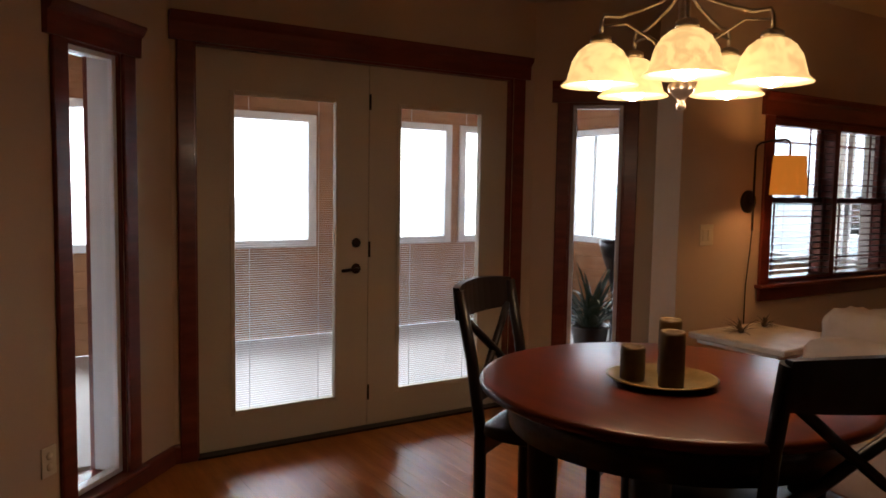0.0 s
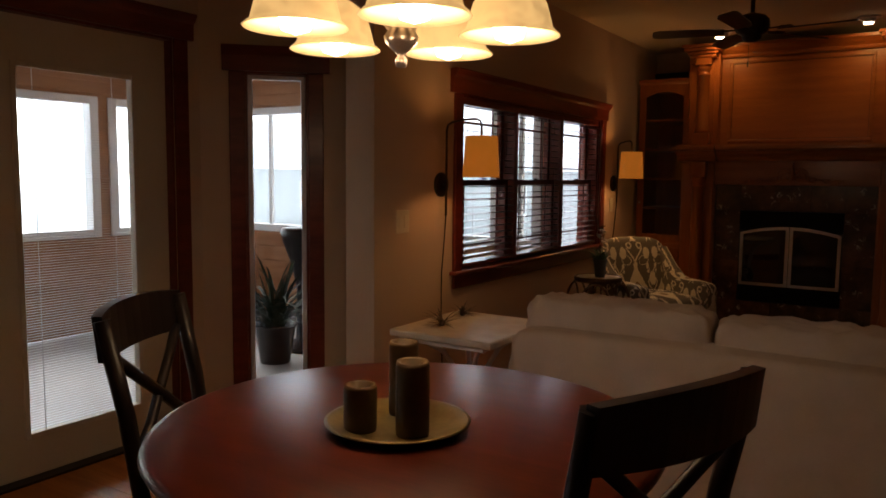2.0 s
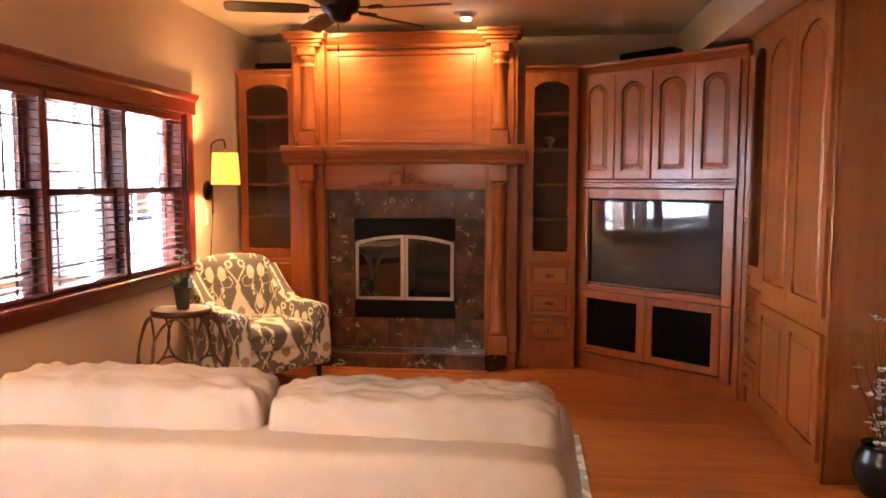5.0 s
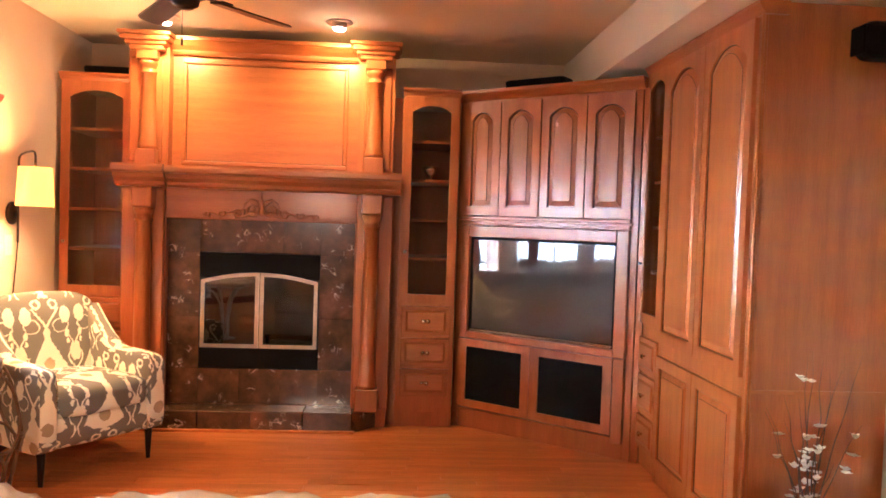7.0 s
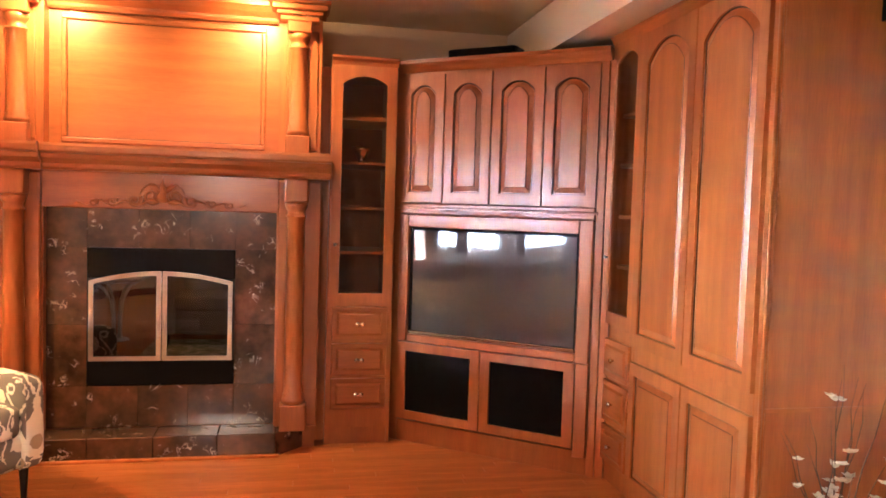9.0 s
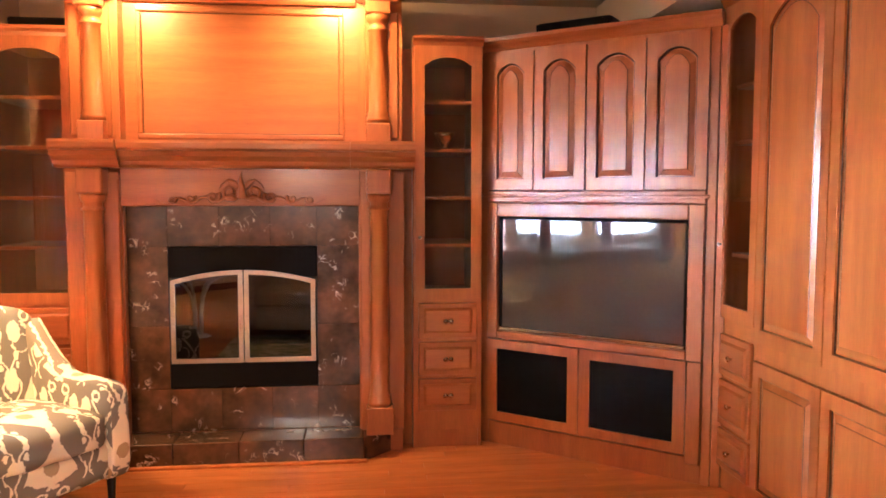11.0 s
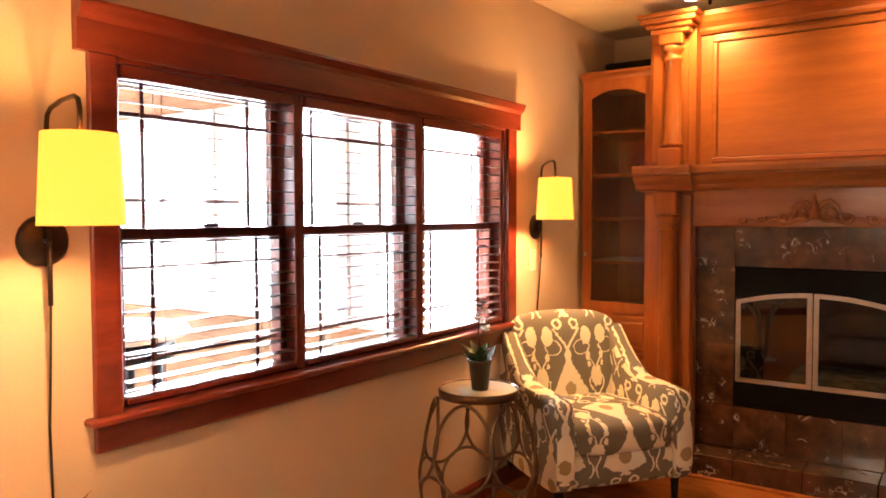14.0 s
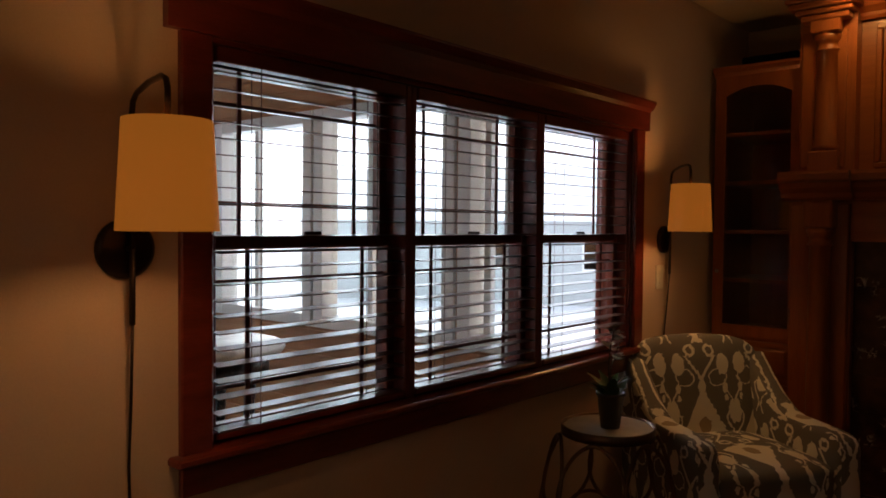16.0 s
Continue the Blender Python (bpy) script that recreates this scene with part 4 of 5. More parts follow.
# narrow glass cabinet and tall cabinet on the south side
glass_cabinet(pose(7.335, -0.34, 0, 0, 0, 180), 0.36, 0.6, 2.37, "narrow cherry display cabinet with arched glass door over drawers", (0.0,), crown_out=0.02, first=0.12, hs=(0.19, 0.22, 0.2))
tall = thing("tall_cabinet", pose(6.63, -0.34, 0, 0, 0, 180), "tall cherry cupboard with two pairs of raised panel doors", "cabinet", "built-in wall cabinets")
TW = 1.045
bm = boxm(-TW / 2, TW / 2, 0.02, 0.61, 0.0, 2.355)
part("carcass", bm, CHERRY, tall)
bm = bmesh.new()
for a in ((-TW / 2, -TW / 2 + 0.03, 0.0, 2.355), (TW / 2 - 0.04, TW / 2, 0.0, 2.355), (-TW / 2 + 0.03, TW / 2 - 0.04, 0.71, 0.80), (-TW / 2 + 0.03, TW / 2 - 0.04, 2.295, 2.355), (-TW / 2 + 0.03, TW / 2 - 0.04, 0.0, 0.09)):
    box(bm, a[0], a[1], 0.0, 0.021, a[2], a[3], 0.003)
part("face_frame", bm, CHERRY, tall)
for x0, x1 in ((-0.495, -0.006), (0.0, 0.485)):
    panel_door(tall, x1 - x0, 1.50, (x0 + x1) / 2, 0.795, -0.02, 0.09)
    panel_door(tall, x1 - x0, 0.62, (x0 + x1) / 2, 0.09, -0.02, 0.0)
part("side_rail", boxm(TW / 2, TW / 2 + 0.004, 0.0, 0.6, 0.735, 0.75), CHERRY_H, tall)
part("corner_bead", tube(bmesh.new(), [(TW / 2, 0.0, 0.0), (TW / 2, 0.0, 2.355)], 0.008, 8), CHERRY, tall)
part("crown", moulding(bmesh.new(), [(0.1, 2.30), (-0.005, 2.30), (-0.03, 2.34), (-0.03, 2.356), (0.1, 2.356)], -TW / 2 - 0.0, TW / 2 + 0.02), CHERRY_H, tall)

# ---- sunroom and outside ----
SX0, SX1, SY = -0.9, 6.85, 7.3
structure("sunroom_floor", boxm(SX0, SX1, 4.66, SY, -0.14, -0.002), DECK, "pale painted board floor of the sunroom", "floor")
structure("sunroom_floor_side", boxm(4.9, SX1, 3.62, 4.659, -0.14, -0.002), DECK, "pale painted board floor of the sunroom", "floor")
structure("sunroom_ceiling", boxm(SX0, SX1 + 0.3, 4.76, SY + 0.3, 2.45, 2.55), SIDING, "pale cedar board ceiling of the sunroom", "ceiling")
structure("sunroom_ceiling_side", boxm(5.0, SX1 + 0.3, 3.62, 4.759, 2.45, 2.55), SIDING, "pale cedar board ceiling of the sunroom", "ceiling")


def sun_wall(name, length, m, openings, label):
    wall_with_openings(name, length, 2.45, [(a, b, 0.88, 2.06) for a, b in openings], m, SIDING, label, 0.12)
    nb = int(0.87 / 0.14)
    bm = bmesh.new()
    for k in range(nb):
        box(bm, 0.0, length, -0.012, -0.001, 0.002 + k * 0.14, 0.132 + k * 0.14, 0.002)
    for a in range(3):
        box(bm, 0.0, length, -0.012, -0.001, 2.12 + a * 0.1, 2.21 + a * 0.1, 0.002)
    structure(name + "_boards", bm, SIDING, "horizontal cedar boards on the sunroom wall", "wall", m)
    for i, (a, b) in enumerate(openings):
        d = thing("window", m @ pose((a + b) / 2, 0, 0), "white vinyl sliding window in the sunroom", "window", "sunroom windows")
        d["kind"] = "structure"
        hw = (b - a) / 2
        bm = bmesh.new()
        for q in ((-hw - 0.05, -hw + 0.03, 0.85, 2.09), (hw - 0.03, hw + 0.05, 0.85, 2.09), (-hw + 0.03, hw - 0.03, 0.85, 0.92), (-hw + 0.03, hw - 0.03, 2.02, 2.09)):
            box(bm, q[0], q[1], -0.02, 0.1, q[2], q[3], 0.004)
        part("window_frame", bm, WHITE, d)
        off = -hw * 0.2
        part("meeting_rail", boxm(off - 0.02, off + 0.02, 0.02, 0.06, 0.92, 2.02, 0.003), WHITE, d)
        g = part("pane", boxm(-hw + 0.03, hw - 0.03, 0.05, 0.055, 0.92, 2.02), GLASS, d)
        g.visible_shadow = False


sun_wall("sunroom_wall_north", SX1 - SX0, pose(SX0, SY, 0), [(0.4, 1.6), (1.95, 3.2), (3.45, 4.68), (4.98, 6.22), (6.42, 7.5)], "cedar sunroom wall with a row of windows")
sun_wall("sunroom_wall_east", SY - 3.64, pose(SX1, SY, 0, 0, 0, -90), [(0.25, 1.1), (1.22, 2.12), (2.24, 3.2), (3.32, 3.58)], "cedar sunroom wall with a row of windows")
sun_wall("sunroom_wall_west", SY - 3.42, pose(SX0, 3.42, 0, 0, 0, 90), [(2.4, 3.5)], "cedar sunroom wall with a window")


def plant_pot(bm, r, h):
    return lathe(bm, [(r * 0.7, 0), (r * 0.98, h * 0.92), (r * 1.08, h * 0.93), (r * 1.08, h), (r * 0.95, h), (r * 0.9, h * 0.88), (0.001, h * 0.88)], n=20)


def blade_leaf(bm, base, yaw, length, width, droop, lift):
    d = Vector((math.cos(yaw), math.sin(yaw), 0))
    s = Vector((-d.y, d.x, 0))
    rows = []
    for i in range(7):
        a = i / 6
        p = Vector(base) + d * (length * a * math.cos(lift * (1 - 0.4 * a))) + Vector((0, 0, length * (a * math.sin(lift) - droop * a * a)))
        w = width * math.sin(math.pi * min(0.97, 0.08 + 0.9 * a)) * 0.5
        rows.append((bm.verts.new(p - s * w), bm.verts.new(p + Vector((0, 0, -w * 0.3))), bm.verts.new(p + s * w)))
    for a, b in zip(rows, rows[1:]):
        bm.faces.new((a[0], a[1], b[1], b[0])).smooth = True
        bm.faces.new((a[1], a[2], b[2], b[1])).smooth = True


palm = thing("potted_palm", pose(5.42, 5.2, -0.002), "leafy green potted palm on the sunroom floor", "plant")
part("pot", plant_pot(bmesh.new(), 0.16, 0.3), CERAMIC, palm)
rnd = random.Random(3)
bm = bmesh.new()
for k in range(120):
    blade_leaf(bm, (rnd.uniform(-0.06, 0.06), rnd.uniform(-0.06, 0.06), 0.27), rnd.uniform(0, 6.28), rnd.uniform(0.35, 0.85), rnd.uniform(0.016, 0.032), rnd.uniform(0.1, 0.7), rnd.uniform(0.5, 1.5))
part("leaves", bm, FERN, palm)
stand = thing("plant_stand", pose(5.85, 5.3, -0.002), "tall dark urn-shaped stand in the sunroom", "stand")
part("column", lathe(bmesh.new(), [(0.16, 0), (0.16, 0.04), (0.07, 0.1), (0.06, 0.5), (0.1, 0.7), (0.17, 0.9), (0.19, 0.98), (0.17, 1.0), (0.001, 1.0)], n=20), ESPRESSO, stand)
bt = thing("bistro_table", pose(5.75, 4.6, -0.002), "round glossy pedestal table in the sunroom", "table")
part("tabletop", lathe(bmesh.new(), [(0.001, 0.9), (0.4, 0.9), (0.41, 0.915), (0.4, 0.93), (0.001, 0.93)], n=36), STONE, bt)
part("apron", lathe(bmesh.new(), [(0.34, 0.8), (0.34, 0.899), (0.3, 0.899), (0.3, 0.8)], n=32), ESPRESSO, bt)
for k in range(4):
    a = k * math.pi / 2 + 0.5
    part("leg", tube(bmesh.new(), [(0.30 * math.cos(a), 0.30 * math.sin(a), 0.9), (0.28 * math.cos(a), 0.28 * math.sin(a), 0.5), (0.33 * math.cos(a), 0.33 * math.sin(a), 0.0)], lambda q: 0.025 - 0.008 * q, 8), ESPRESSO, bt)

house = thing("neighbour_house", pose(21.0, 13.0, -0.65, 0, 0, -62), "low grey clapboard house with white windows and snowy roof", "house")
bm = bmesh.new()
for k in range(16):
    box(bm, -7, 7, -0.012 - (0.01 if k % 2 else 0), 6, k * 0.14, k * 0.14 + 0.139)
part("wall", bm, HOUSE, house)
bm = bmesh.new()
extrude_outline(bm, [(-0.4, 2.24), (6.4, 2.24), (3.0, 3.9)], 15.0, lambda u, v, d: (d - 7.5, u, v))
part("roof", bm, SNOW, house, "snow-covered roof")
for x in (-4.5, -1.5, 1.5, 4.5):
    w = part("window", boxm(x - 0.5, x + 0.5, -0.06, -0.02, 0.9, 1.9, 0.01), WHITE, house)
    for s in (-0.24, 0.24):
        part("pane", boxm(x + s - 0.2, x + s + 0.2, -0.066, -0.061, 0.98, 1.82), DARKGLASS, w)

# ---- lamps ----


def sconce(x, sx, sy, label, watts=1.0):
    """A swing-arm wall lamp; its shade hangs at (sx, sy) from the plate."""
    th = thing("wall_lamp", pose(x, YW, 1.376), label, "lamp", "swing-arm wall lamps")
    part("wall_plate", lathe(bmesh.new(), [(0.068, -0.001), (0.068, -0.012), (0.056, -0.02), (0.001, -0.022)], (0, 0, 0), 24, "y"), BRONZE, th)
    part("stem", tube(bmesh.new(), [(0, -0.02, 0.0), (0, -0.04, 0.0), (0, -0.04, -0.17)], 0.007, 8), BRONZE, th)
    pts = [(0, -0.04, 0.0), (0, -0.04, 0.3)]
    for q, z in ((0.04, 0.328), (0.16, 0.342), (0.5, 0.352), (0.85, 0.352), (0.96, 0.342), (1.0, 0.32), (1.0, 0.24)):
        pts.append((sx * q, -0.04 + (sy + 0.04) * q, z))
    part("arm", tube(bmesh.new(), pts, 0.0065, 8), BRONZE, th)
    part("shade", lathe(bmesh.new(), [(0.098, 0.043), (0.086, 0.26), (0.083, 0.26), (0.095, 0.043), (0.098, 0.043)], (sx, sy, 0), 36, caps=False), LINEN, th, "glowing amber linen drum shade")
    part("socket", lathe(bmesh.new(), [(0.014, 0.195), (0.014, 0.25), (0.004, 0.26)], (sx, sy, 0), 12), BRONZE, th)
    part("bulb", lathe(bmesh.new(), [(0.012, 0.2), (0.024, 0.178), (0.021, 0.15), (0.001, 0.135)], (sx, sy, 0), 14), BULB, th)
    cord = [(0, -0.04, -0.17), (0.002, -0.03, -0.3), (0.004, -0.012, -0.5), (0.012, -0.006, -0.8), (0.03, -0.006, -1.05), (0.035, -0.03, -1.385)]
    part("cord", tube(bmesh.new(), cord, 0.0035, 6), BRONZE, th)
    lamp("POINT", "wall_lamp_bulb", (x + sx, YW + sy, 1.376 + 0.1), 0.52 * watts, (1.0, 0.50, 0.15), 0.025)
    lamp("POINT", "wall_lamp_bulb_up", (x + sx, YW + sy, 1.376 + 0.205), 0.9 * watts, (1.0, 0.47, 0.11), 0.03)
    return th


sconce(4.90, -0.05, -0.29, "bronze swing-arm wall lamp with lit amber drum shade")
sconce(7.66, -0.22, -0.235, "bronze swing-arm wall lamp with lit amber drum shade", 1.4)

ch = thing("chandelier", pose(CHAND[0], CHAND[1], 1.667), "five-light nickel chandelier with lit alabaster bell shades", "chandelier")
part("finial", lathe(bmesh.new(), [(0.001, 0), (0.012, 0.004), (0.014, 0.02), (0.008, 0.028), (0.02, 0.04), (0.036, 0.055), (0.04, 0.07), (0.03, 0.085), (0.045, 0.1), (0.05, 0.115), (0.02, 0.13), (0.015, 0.2), (0.02, 0.36), (0.012, 0.40), (0.001, 0.40)], n=20), NICKEL, ch)
part("stem", tube(bmesh.new(), [(0, 0, 0.38), (0, 0, 0.95)], 0.008, 8), NICKEL, ch)
part("canopy", lathe(bmesh.new(), [(0.012, 0.9), (0.04, 0.92), (0.065, 0.945), (0.065, 0.962)], n=24), NICKEL, ch)
for k in range(5):
    a = radians(72 * k + 222)
    ca, sa = math.cos(a), math.sin(a)

    def arm_at(r, z):
        return (r * ca, r * sa, z)

    part("arm", tube(bmesh.new(), [arm_at(0.012, 0.36), arm_at(0.07, 0.315), arm_at(0.14, 0.285), arm_at(0.19, 0.268), arm_at(0.238, 0.27), arm_at(0.245, 0.25), arm_at(0.245, 0.205)], 0.006, 8), NICKEL, ch)
    part("brace", tube(bmesh.new(), [arm_at(0.03, 0.12), arm_at(0.09, 0.20), arm_at(0.17, 0.248), arm_at(0.24, 0.24)], 0.004, 6), NICKEL, ch)
    part("cup", lathe(bmesh.new(), [(0.012, 0.215), (0.03, 0.207), (0.032, 0.19), (0.001, 0.185)], arm_at(0.245, 0), 16), NICKEL, ch)
    part("shade", lathe(bmesh.new(), [(0.02, 0.19), (0.042, 0.184), (0.064, 0.167), (0.082, 0.138), (0.091, 0.105), (0.097, 0.082), (0.113, 0.068), (0.111, 0.066), (0.093, 0.082), (0.087, 0.105), (0.078, 0.136), (0.061, 0.163), (0.04, 0.18)], arm_at(0.245, 0), 32), ALABASTER, ch, "lit veined alabaster glass bell shade")
    part("bulb", lathe(bmesh.new(), [(0.012, 0.16), (0.034, 0.11), (0.038, 0.085), (0.03, 0.062), (0.001, 0.052)], arm_at(0.245, 0), 16), BULB, ch)
    lamp("POINT", "chandelier_bulb", (CHAND[0] + 0.245 * ca, CHAND[1] + 0.245 * sa, 1.667 + 0.03), 0.2, WARM, 0.03)

for x, y in ((7.85, 1.52), (7.92, 2.60)):
    cl = thing("downlight", pose(x, y, CEIL), "recessed eyeball ceiling spotlight, lit", "ceiling light", "recessed spotlights")
    part("trim_ring", lathe(bmesh.new(), [(0.055, -0.001), (0.085, -0.002), (0.085, -0.008), (0.06, -0.012), (0.052, -0.006)], n=28), WHITE, cl)
    part("eyeball", lathe(bmesh.new(), [(0.05, -0.001), (0.05, -0.02), (0.04, -0.04), (0.034, -0.042)], (0.006, 0, 0), 20), WHITE, cl)
    part("lens", lathe(bmesh.new(), [(0.001, -0.043), (0.034, -0.043), (0.03, -0.05), (0.001, -0.053)], (0.006, 0, 0), 20), CANLIGHT, cl, "glowing lamp face")
    lamp("SPOT", "downlight_beam", (x + 0.02, y, CEIL - 0.07), 1.2, (1.0, 0.53, 0.11), 0.04, (8.3, y - 0.02, 2.2), 130)

fan = thing("ceiling_fan", pose(6.36, 2.05, 2.352), "dark bronze ceiling fan with five walnut blades, at rest", "ceiling fan")
part("motor", lathe(bmesh.new(), [(0.001, -0.085), (0.03, -0.085), (0.055, -0.07), (0.06, -0.045), (0.09, -0.03), (0.105, 0.0), (0.1, 0.045), (0.075, 0.07), (0.03, 0.085), (0.001, 0.085)], n=28), BRONZE, fan)
part("downrod", lathe(bmesh.new(), [(0.013, 0.08), (0.013, 0.235)], n=12), BRONZE, fan)
part("canopy", lathe(bmesh.new(), [(0.02, 0.215), (0.055, 0.235), (0.07, 0.262), (0.07, 0.277)], n=24), BRONZE, fan)
for a in (105, 32, -37, -96, 177):
    m = pose(0, 0, -0.025, 0, 0, a)
    bm = bmesh.new()
    extrude_outline(bm, [(0.16, -0.038), (0.24, -0.05), (0.55, -0.056), (0.585, -0.04), (0.59, 0.0), (0.585, 0.04), (0.55, 0.056), (0.24, 0.05), (0.16, 0.038)], 0.008, lambda u, v, d: (u, v, d + v * 0.2))
    b = part("blade", bm, BLADE, fan, "walnut blade", m)
    bm = boxm(0.08, 0.2, -0.012, 0.012, 0.008, 0.014, 0.002)
    box(bm, 0.17, 0.235, -0.03, 0.03, 0.009, 0.015, 0.002)
    part("blade_iron", bm, BRONZE, b)
part("pull_chain", tube(bmesh.new(), [(0.03, 0.02, -0.08), (0.031, 0.02, -0.2)], 0.0015, 5), BRONZE, fan)
part("chain_bob", lathe(bmesh.new(), [(0.001, -0.235), (0.006, -0.23), (0.005, -0.2), (0.001, -0.195)], (0.031, 0.02, 0), 8), BRONZE, fan)

# made-up white panel, stands in for an unidentified pale strip beyond window_2
sd = thing("storm_door", pose(2.0, 6.0, 0), "plain white stand-in panel added in the sunroom", "door")
part("panel", boxm(-0.31, 0.31, 0.0, 0.035, 0.0, 2.05, 0.004), WHITE, sd)
for z0, z1 in ((0.15, 0.95), (1.05, 1.9)):
    part("raised_field", boxm(-0.22, 0.22, -0.012, -0.0005, z0, z1, 0.01), WHITE, sd)

# ---- furniture ----


def cushion(bm, x0, x1, y0, y1, z0, z1, puff=0.03, n=10, crease=2.6, e=7.0, wrinkle=0.0):
    """A soft block: rounded box with a bulge on every side."""
    c = Vector(((x0 + x1) / 2, (y0 + y1) / 2, (z0 + z1) / 2))
    h = Vector(((x1 - x0) / 2, (y1 - y0) / 2, (z1 - z0) / 2))
    r = bmesh.ops.create_cube(bm, size=2.0)
    vs = r["verts"]
    edges = list({e for v in vs for e in v.link_edges})
    bmesh.ops.subdivide_edges(bm, edges=edges, cuts=n, use_grid_fill=True)
    for v in bm.verts:
        p = Vector(v.co)
        nrm = (abs(p.x) ** e + abs(p.y) ** e + abs(p.z) ** e) ** (1 / e)
        q = p / nrm
        k = Vector((1 - q.x ** 2, 1 - q.y ** 2, 1 - q.z ** 2))
        bulge = Vector((q.x * k.y * k.z, q.y * k.x * k.z, q.z * k.x * k.y)) * puff
        w = noise.noise(Vector((p.x * crease * h.x * 3, p.y * 2, p.z * 3)) + c * 3) * puff * 0.35
        w += wrinkle * (noise.noise(Vector((p.x * h.x * 16, p.y * 3, p.z * 2.2)) + c * 5) * abs(p.z) + 0.5 * noise.noise(Vector((p.x * h.x * 34, p.y * 5, p.z * 5))))
        v.co = c + Vector((q.x * h.x, q.y * h.y, q.z * h.z)) + bulge + q * w
    for f in bm.faces:
        f.smooth = True
    return bm


sofa = thing("sofa", pose(4.60, 1.745, 0, 0, 0, -90), "cream upholstered two-seat sofa with loose back cushions", "sofa")
# local x towards the south side, local y towards the fireplace
part("back", cushion(bmesh.new(), -0.79, 0.78, -0.46, -0.25, 0.12, 0.79, 0.006, 14, 1.0, 16.0), SOFA, sofa)
for s in (-1, 1):
    part("arm", cushion(bmesh.new(), s * 0.745 - 0.085, s * 0.745 + 0.085, -0.44, 0.46, 0.1, 0.70, 0.012), SOFA, sofa)
part("base", cushion(bmesh.new(), -0.71, 0.71, -0.26, 0.44, 0.1, 0.36, 0.01), SOFA, sofa)
part("back_cushion", cushion(bmesh.new(), -0.78, -0.015, -0.33, -0.10, 0.42, 0.90, 0.016, 30, 7.0, 14.0, 0.014), SOFA, sofa)
part("back_cushion", cushion(bmesh.new(), 0.015, 0.76, -0.33, -0.10, 0.42, 0.885, 0.016, 30, 8.0, 14.0, 0.014), SOFA, sofa)
for s in (-1, 1):
    part("seat_cushion", cushion(bmesh.new(), min(0, s * 0.70) + 0.005, max(0, s * 0.70) - 0.005, -0.16, 0.47, 0.35, 0.5, 0.02, 10), SOFA, sofa)
    for y in (-0.4, 0.4):
        part("leg", lathe(bmesh.new(), [(0.02, 0.0), (0.028, 0.11)], (s * 0.74, y, 0), 10), ESPRESSO, sofa)

rug = thing("area_rug", pose(5.7, 1.75, 0), "cream and green patterned area rug under the sofa", "rug")
part("pile", boxm(-1.0, 0.95, -0.985, 0.9, 0.001, 0.012, 0.004), RUGM, rug)

ac = thing("armchair", pose(7.40, 2.93, 0, 0, 0, -37), "armchair in brown and cream medallion ikat fabric on dark legs", "armchair")
bm = cushion(bmesh.new(), -0.36, 0.36, -0.34, 0.36, 0.17, 0.36, 0.01)
part("base", bm, IKAT, ac)
part("seat_cushion", cushion(bmesh.new(), -0.27, 0.27, -0.37, 0.22, 0.33, 0.49, 0.02, 10), IKAT, ac)
bm = cushion(bmesh.new(), -0.33, 0.33, 0.0, 0.15, 0.0, 0.62, 0.012, 14, 2.0, 9.0)
for v in bm.verts:
    v.co.z -= 0.05 * (abs(v.co.x) / 0.33) ** 3 * max(0, v.co.z / 0.62)
part("backrest", bm, IKAT, ac, "", pose(0, 0.16, 0.32, -12))
for s in (-1, 1):
    bm = cushion(bmesh.new(), s * 0.315 - 0.055, s * 0.315 + 0.055, -0.36, 0.34, 0.17, 0.60, 0.008, 14, 2.0, 10.0)
    for v in bm.verts:
        if v.co.z > 0.4:
            k = max(0.0, min(1.0, (v.co.y + 0.02) / 0.32))
            v.co.z += 0.26 * k ** 1.5 * (v.co.z - 0.4) / 0.2
    part("arm", bm, IKAT, ac)
    part("front_leg", lathe(bmesh.new(), [(0.014, 0.0), (0.026, 0.18)], (s * 0.31, -0.29, 0), 4), ESPRESSO, ac)
    part("back_leg", tube(bmesh.new(), [(s * 0.29, 0.3, 0.18), (s * 0.29, 0.37, 0.0)], 0.018, 6), ESPRESSO, ac)

st = thing("side_table", pose(6.59, 3.08, 0), "champagne bronze drum table of interlaced rings with a small pale top", "side table")
part("tabletop", lathe(bmesh.new(), [(0.001, 0.675), (0.155, 0.675), (0.165, 0.682), (0.165, 0.692), (0.155, 0.70), (0.001, 0.70)], n=40), STONE, st)
part("rim", lathe(bmesh.new(), [(0.166, 0.668), (0.174, 0.668), (0.174, 0.703), (0.166, 0.703), (0.166, 0.668)], n=40), BRASSY, st)


def drum_radius(z):
    """The drum swells at its waist and draws in at its top and foot."""
    return 0.17 + 0.085 * math.sin(math.pi * min(1.0, max(0.0, z / 0.675))) ** 0.7


for k in range(6):
    a = radians(60 * k + 15)
    for zc, rr, ph0 in ((0.49, 0.175, 0.0), (0.19, 0.175, 0.52)):
        pts = []
        for i in range(28):
            q = 2 * math.pi * i / 28
            z = zc + rr * math.sin(q)
            rad = drum_radius(z)
            ph = a + ph0 + rr * 0.78 * math.cos(q) / 0.25
            pts.append((rad * math.cos(ph), rad * math.sin(ph), z))
        part("ring", tube(bmesh.new(), pts, 0.0075, 7, True), BRASSY, st)
part("foot_ring", tube(bmesh.new(), [(0.175 * math.cos(q * 0.2618), 0.175 * math.sin(q * 0.2618), 0.010) for q in range(24)], 0.010, 7, True), BRASSY, st)
orc = thing("potted_orchid", pose(6.57, 3.06, 0.70), "small orchid in a dark glazed pot", "plant")
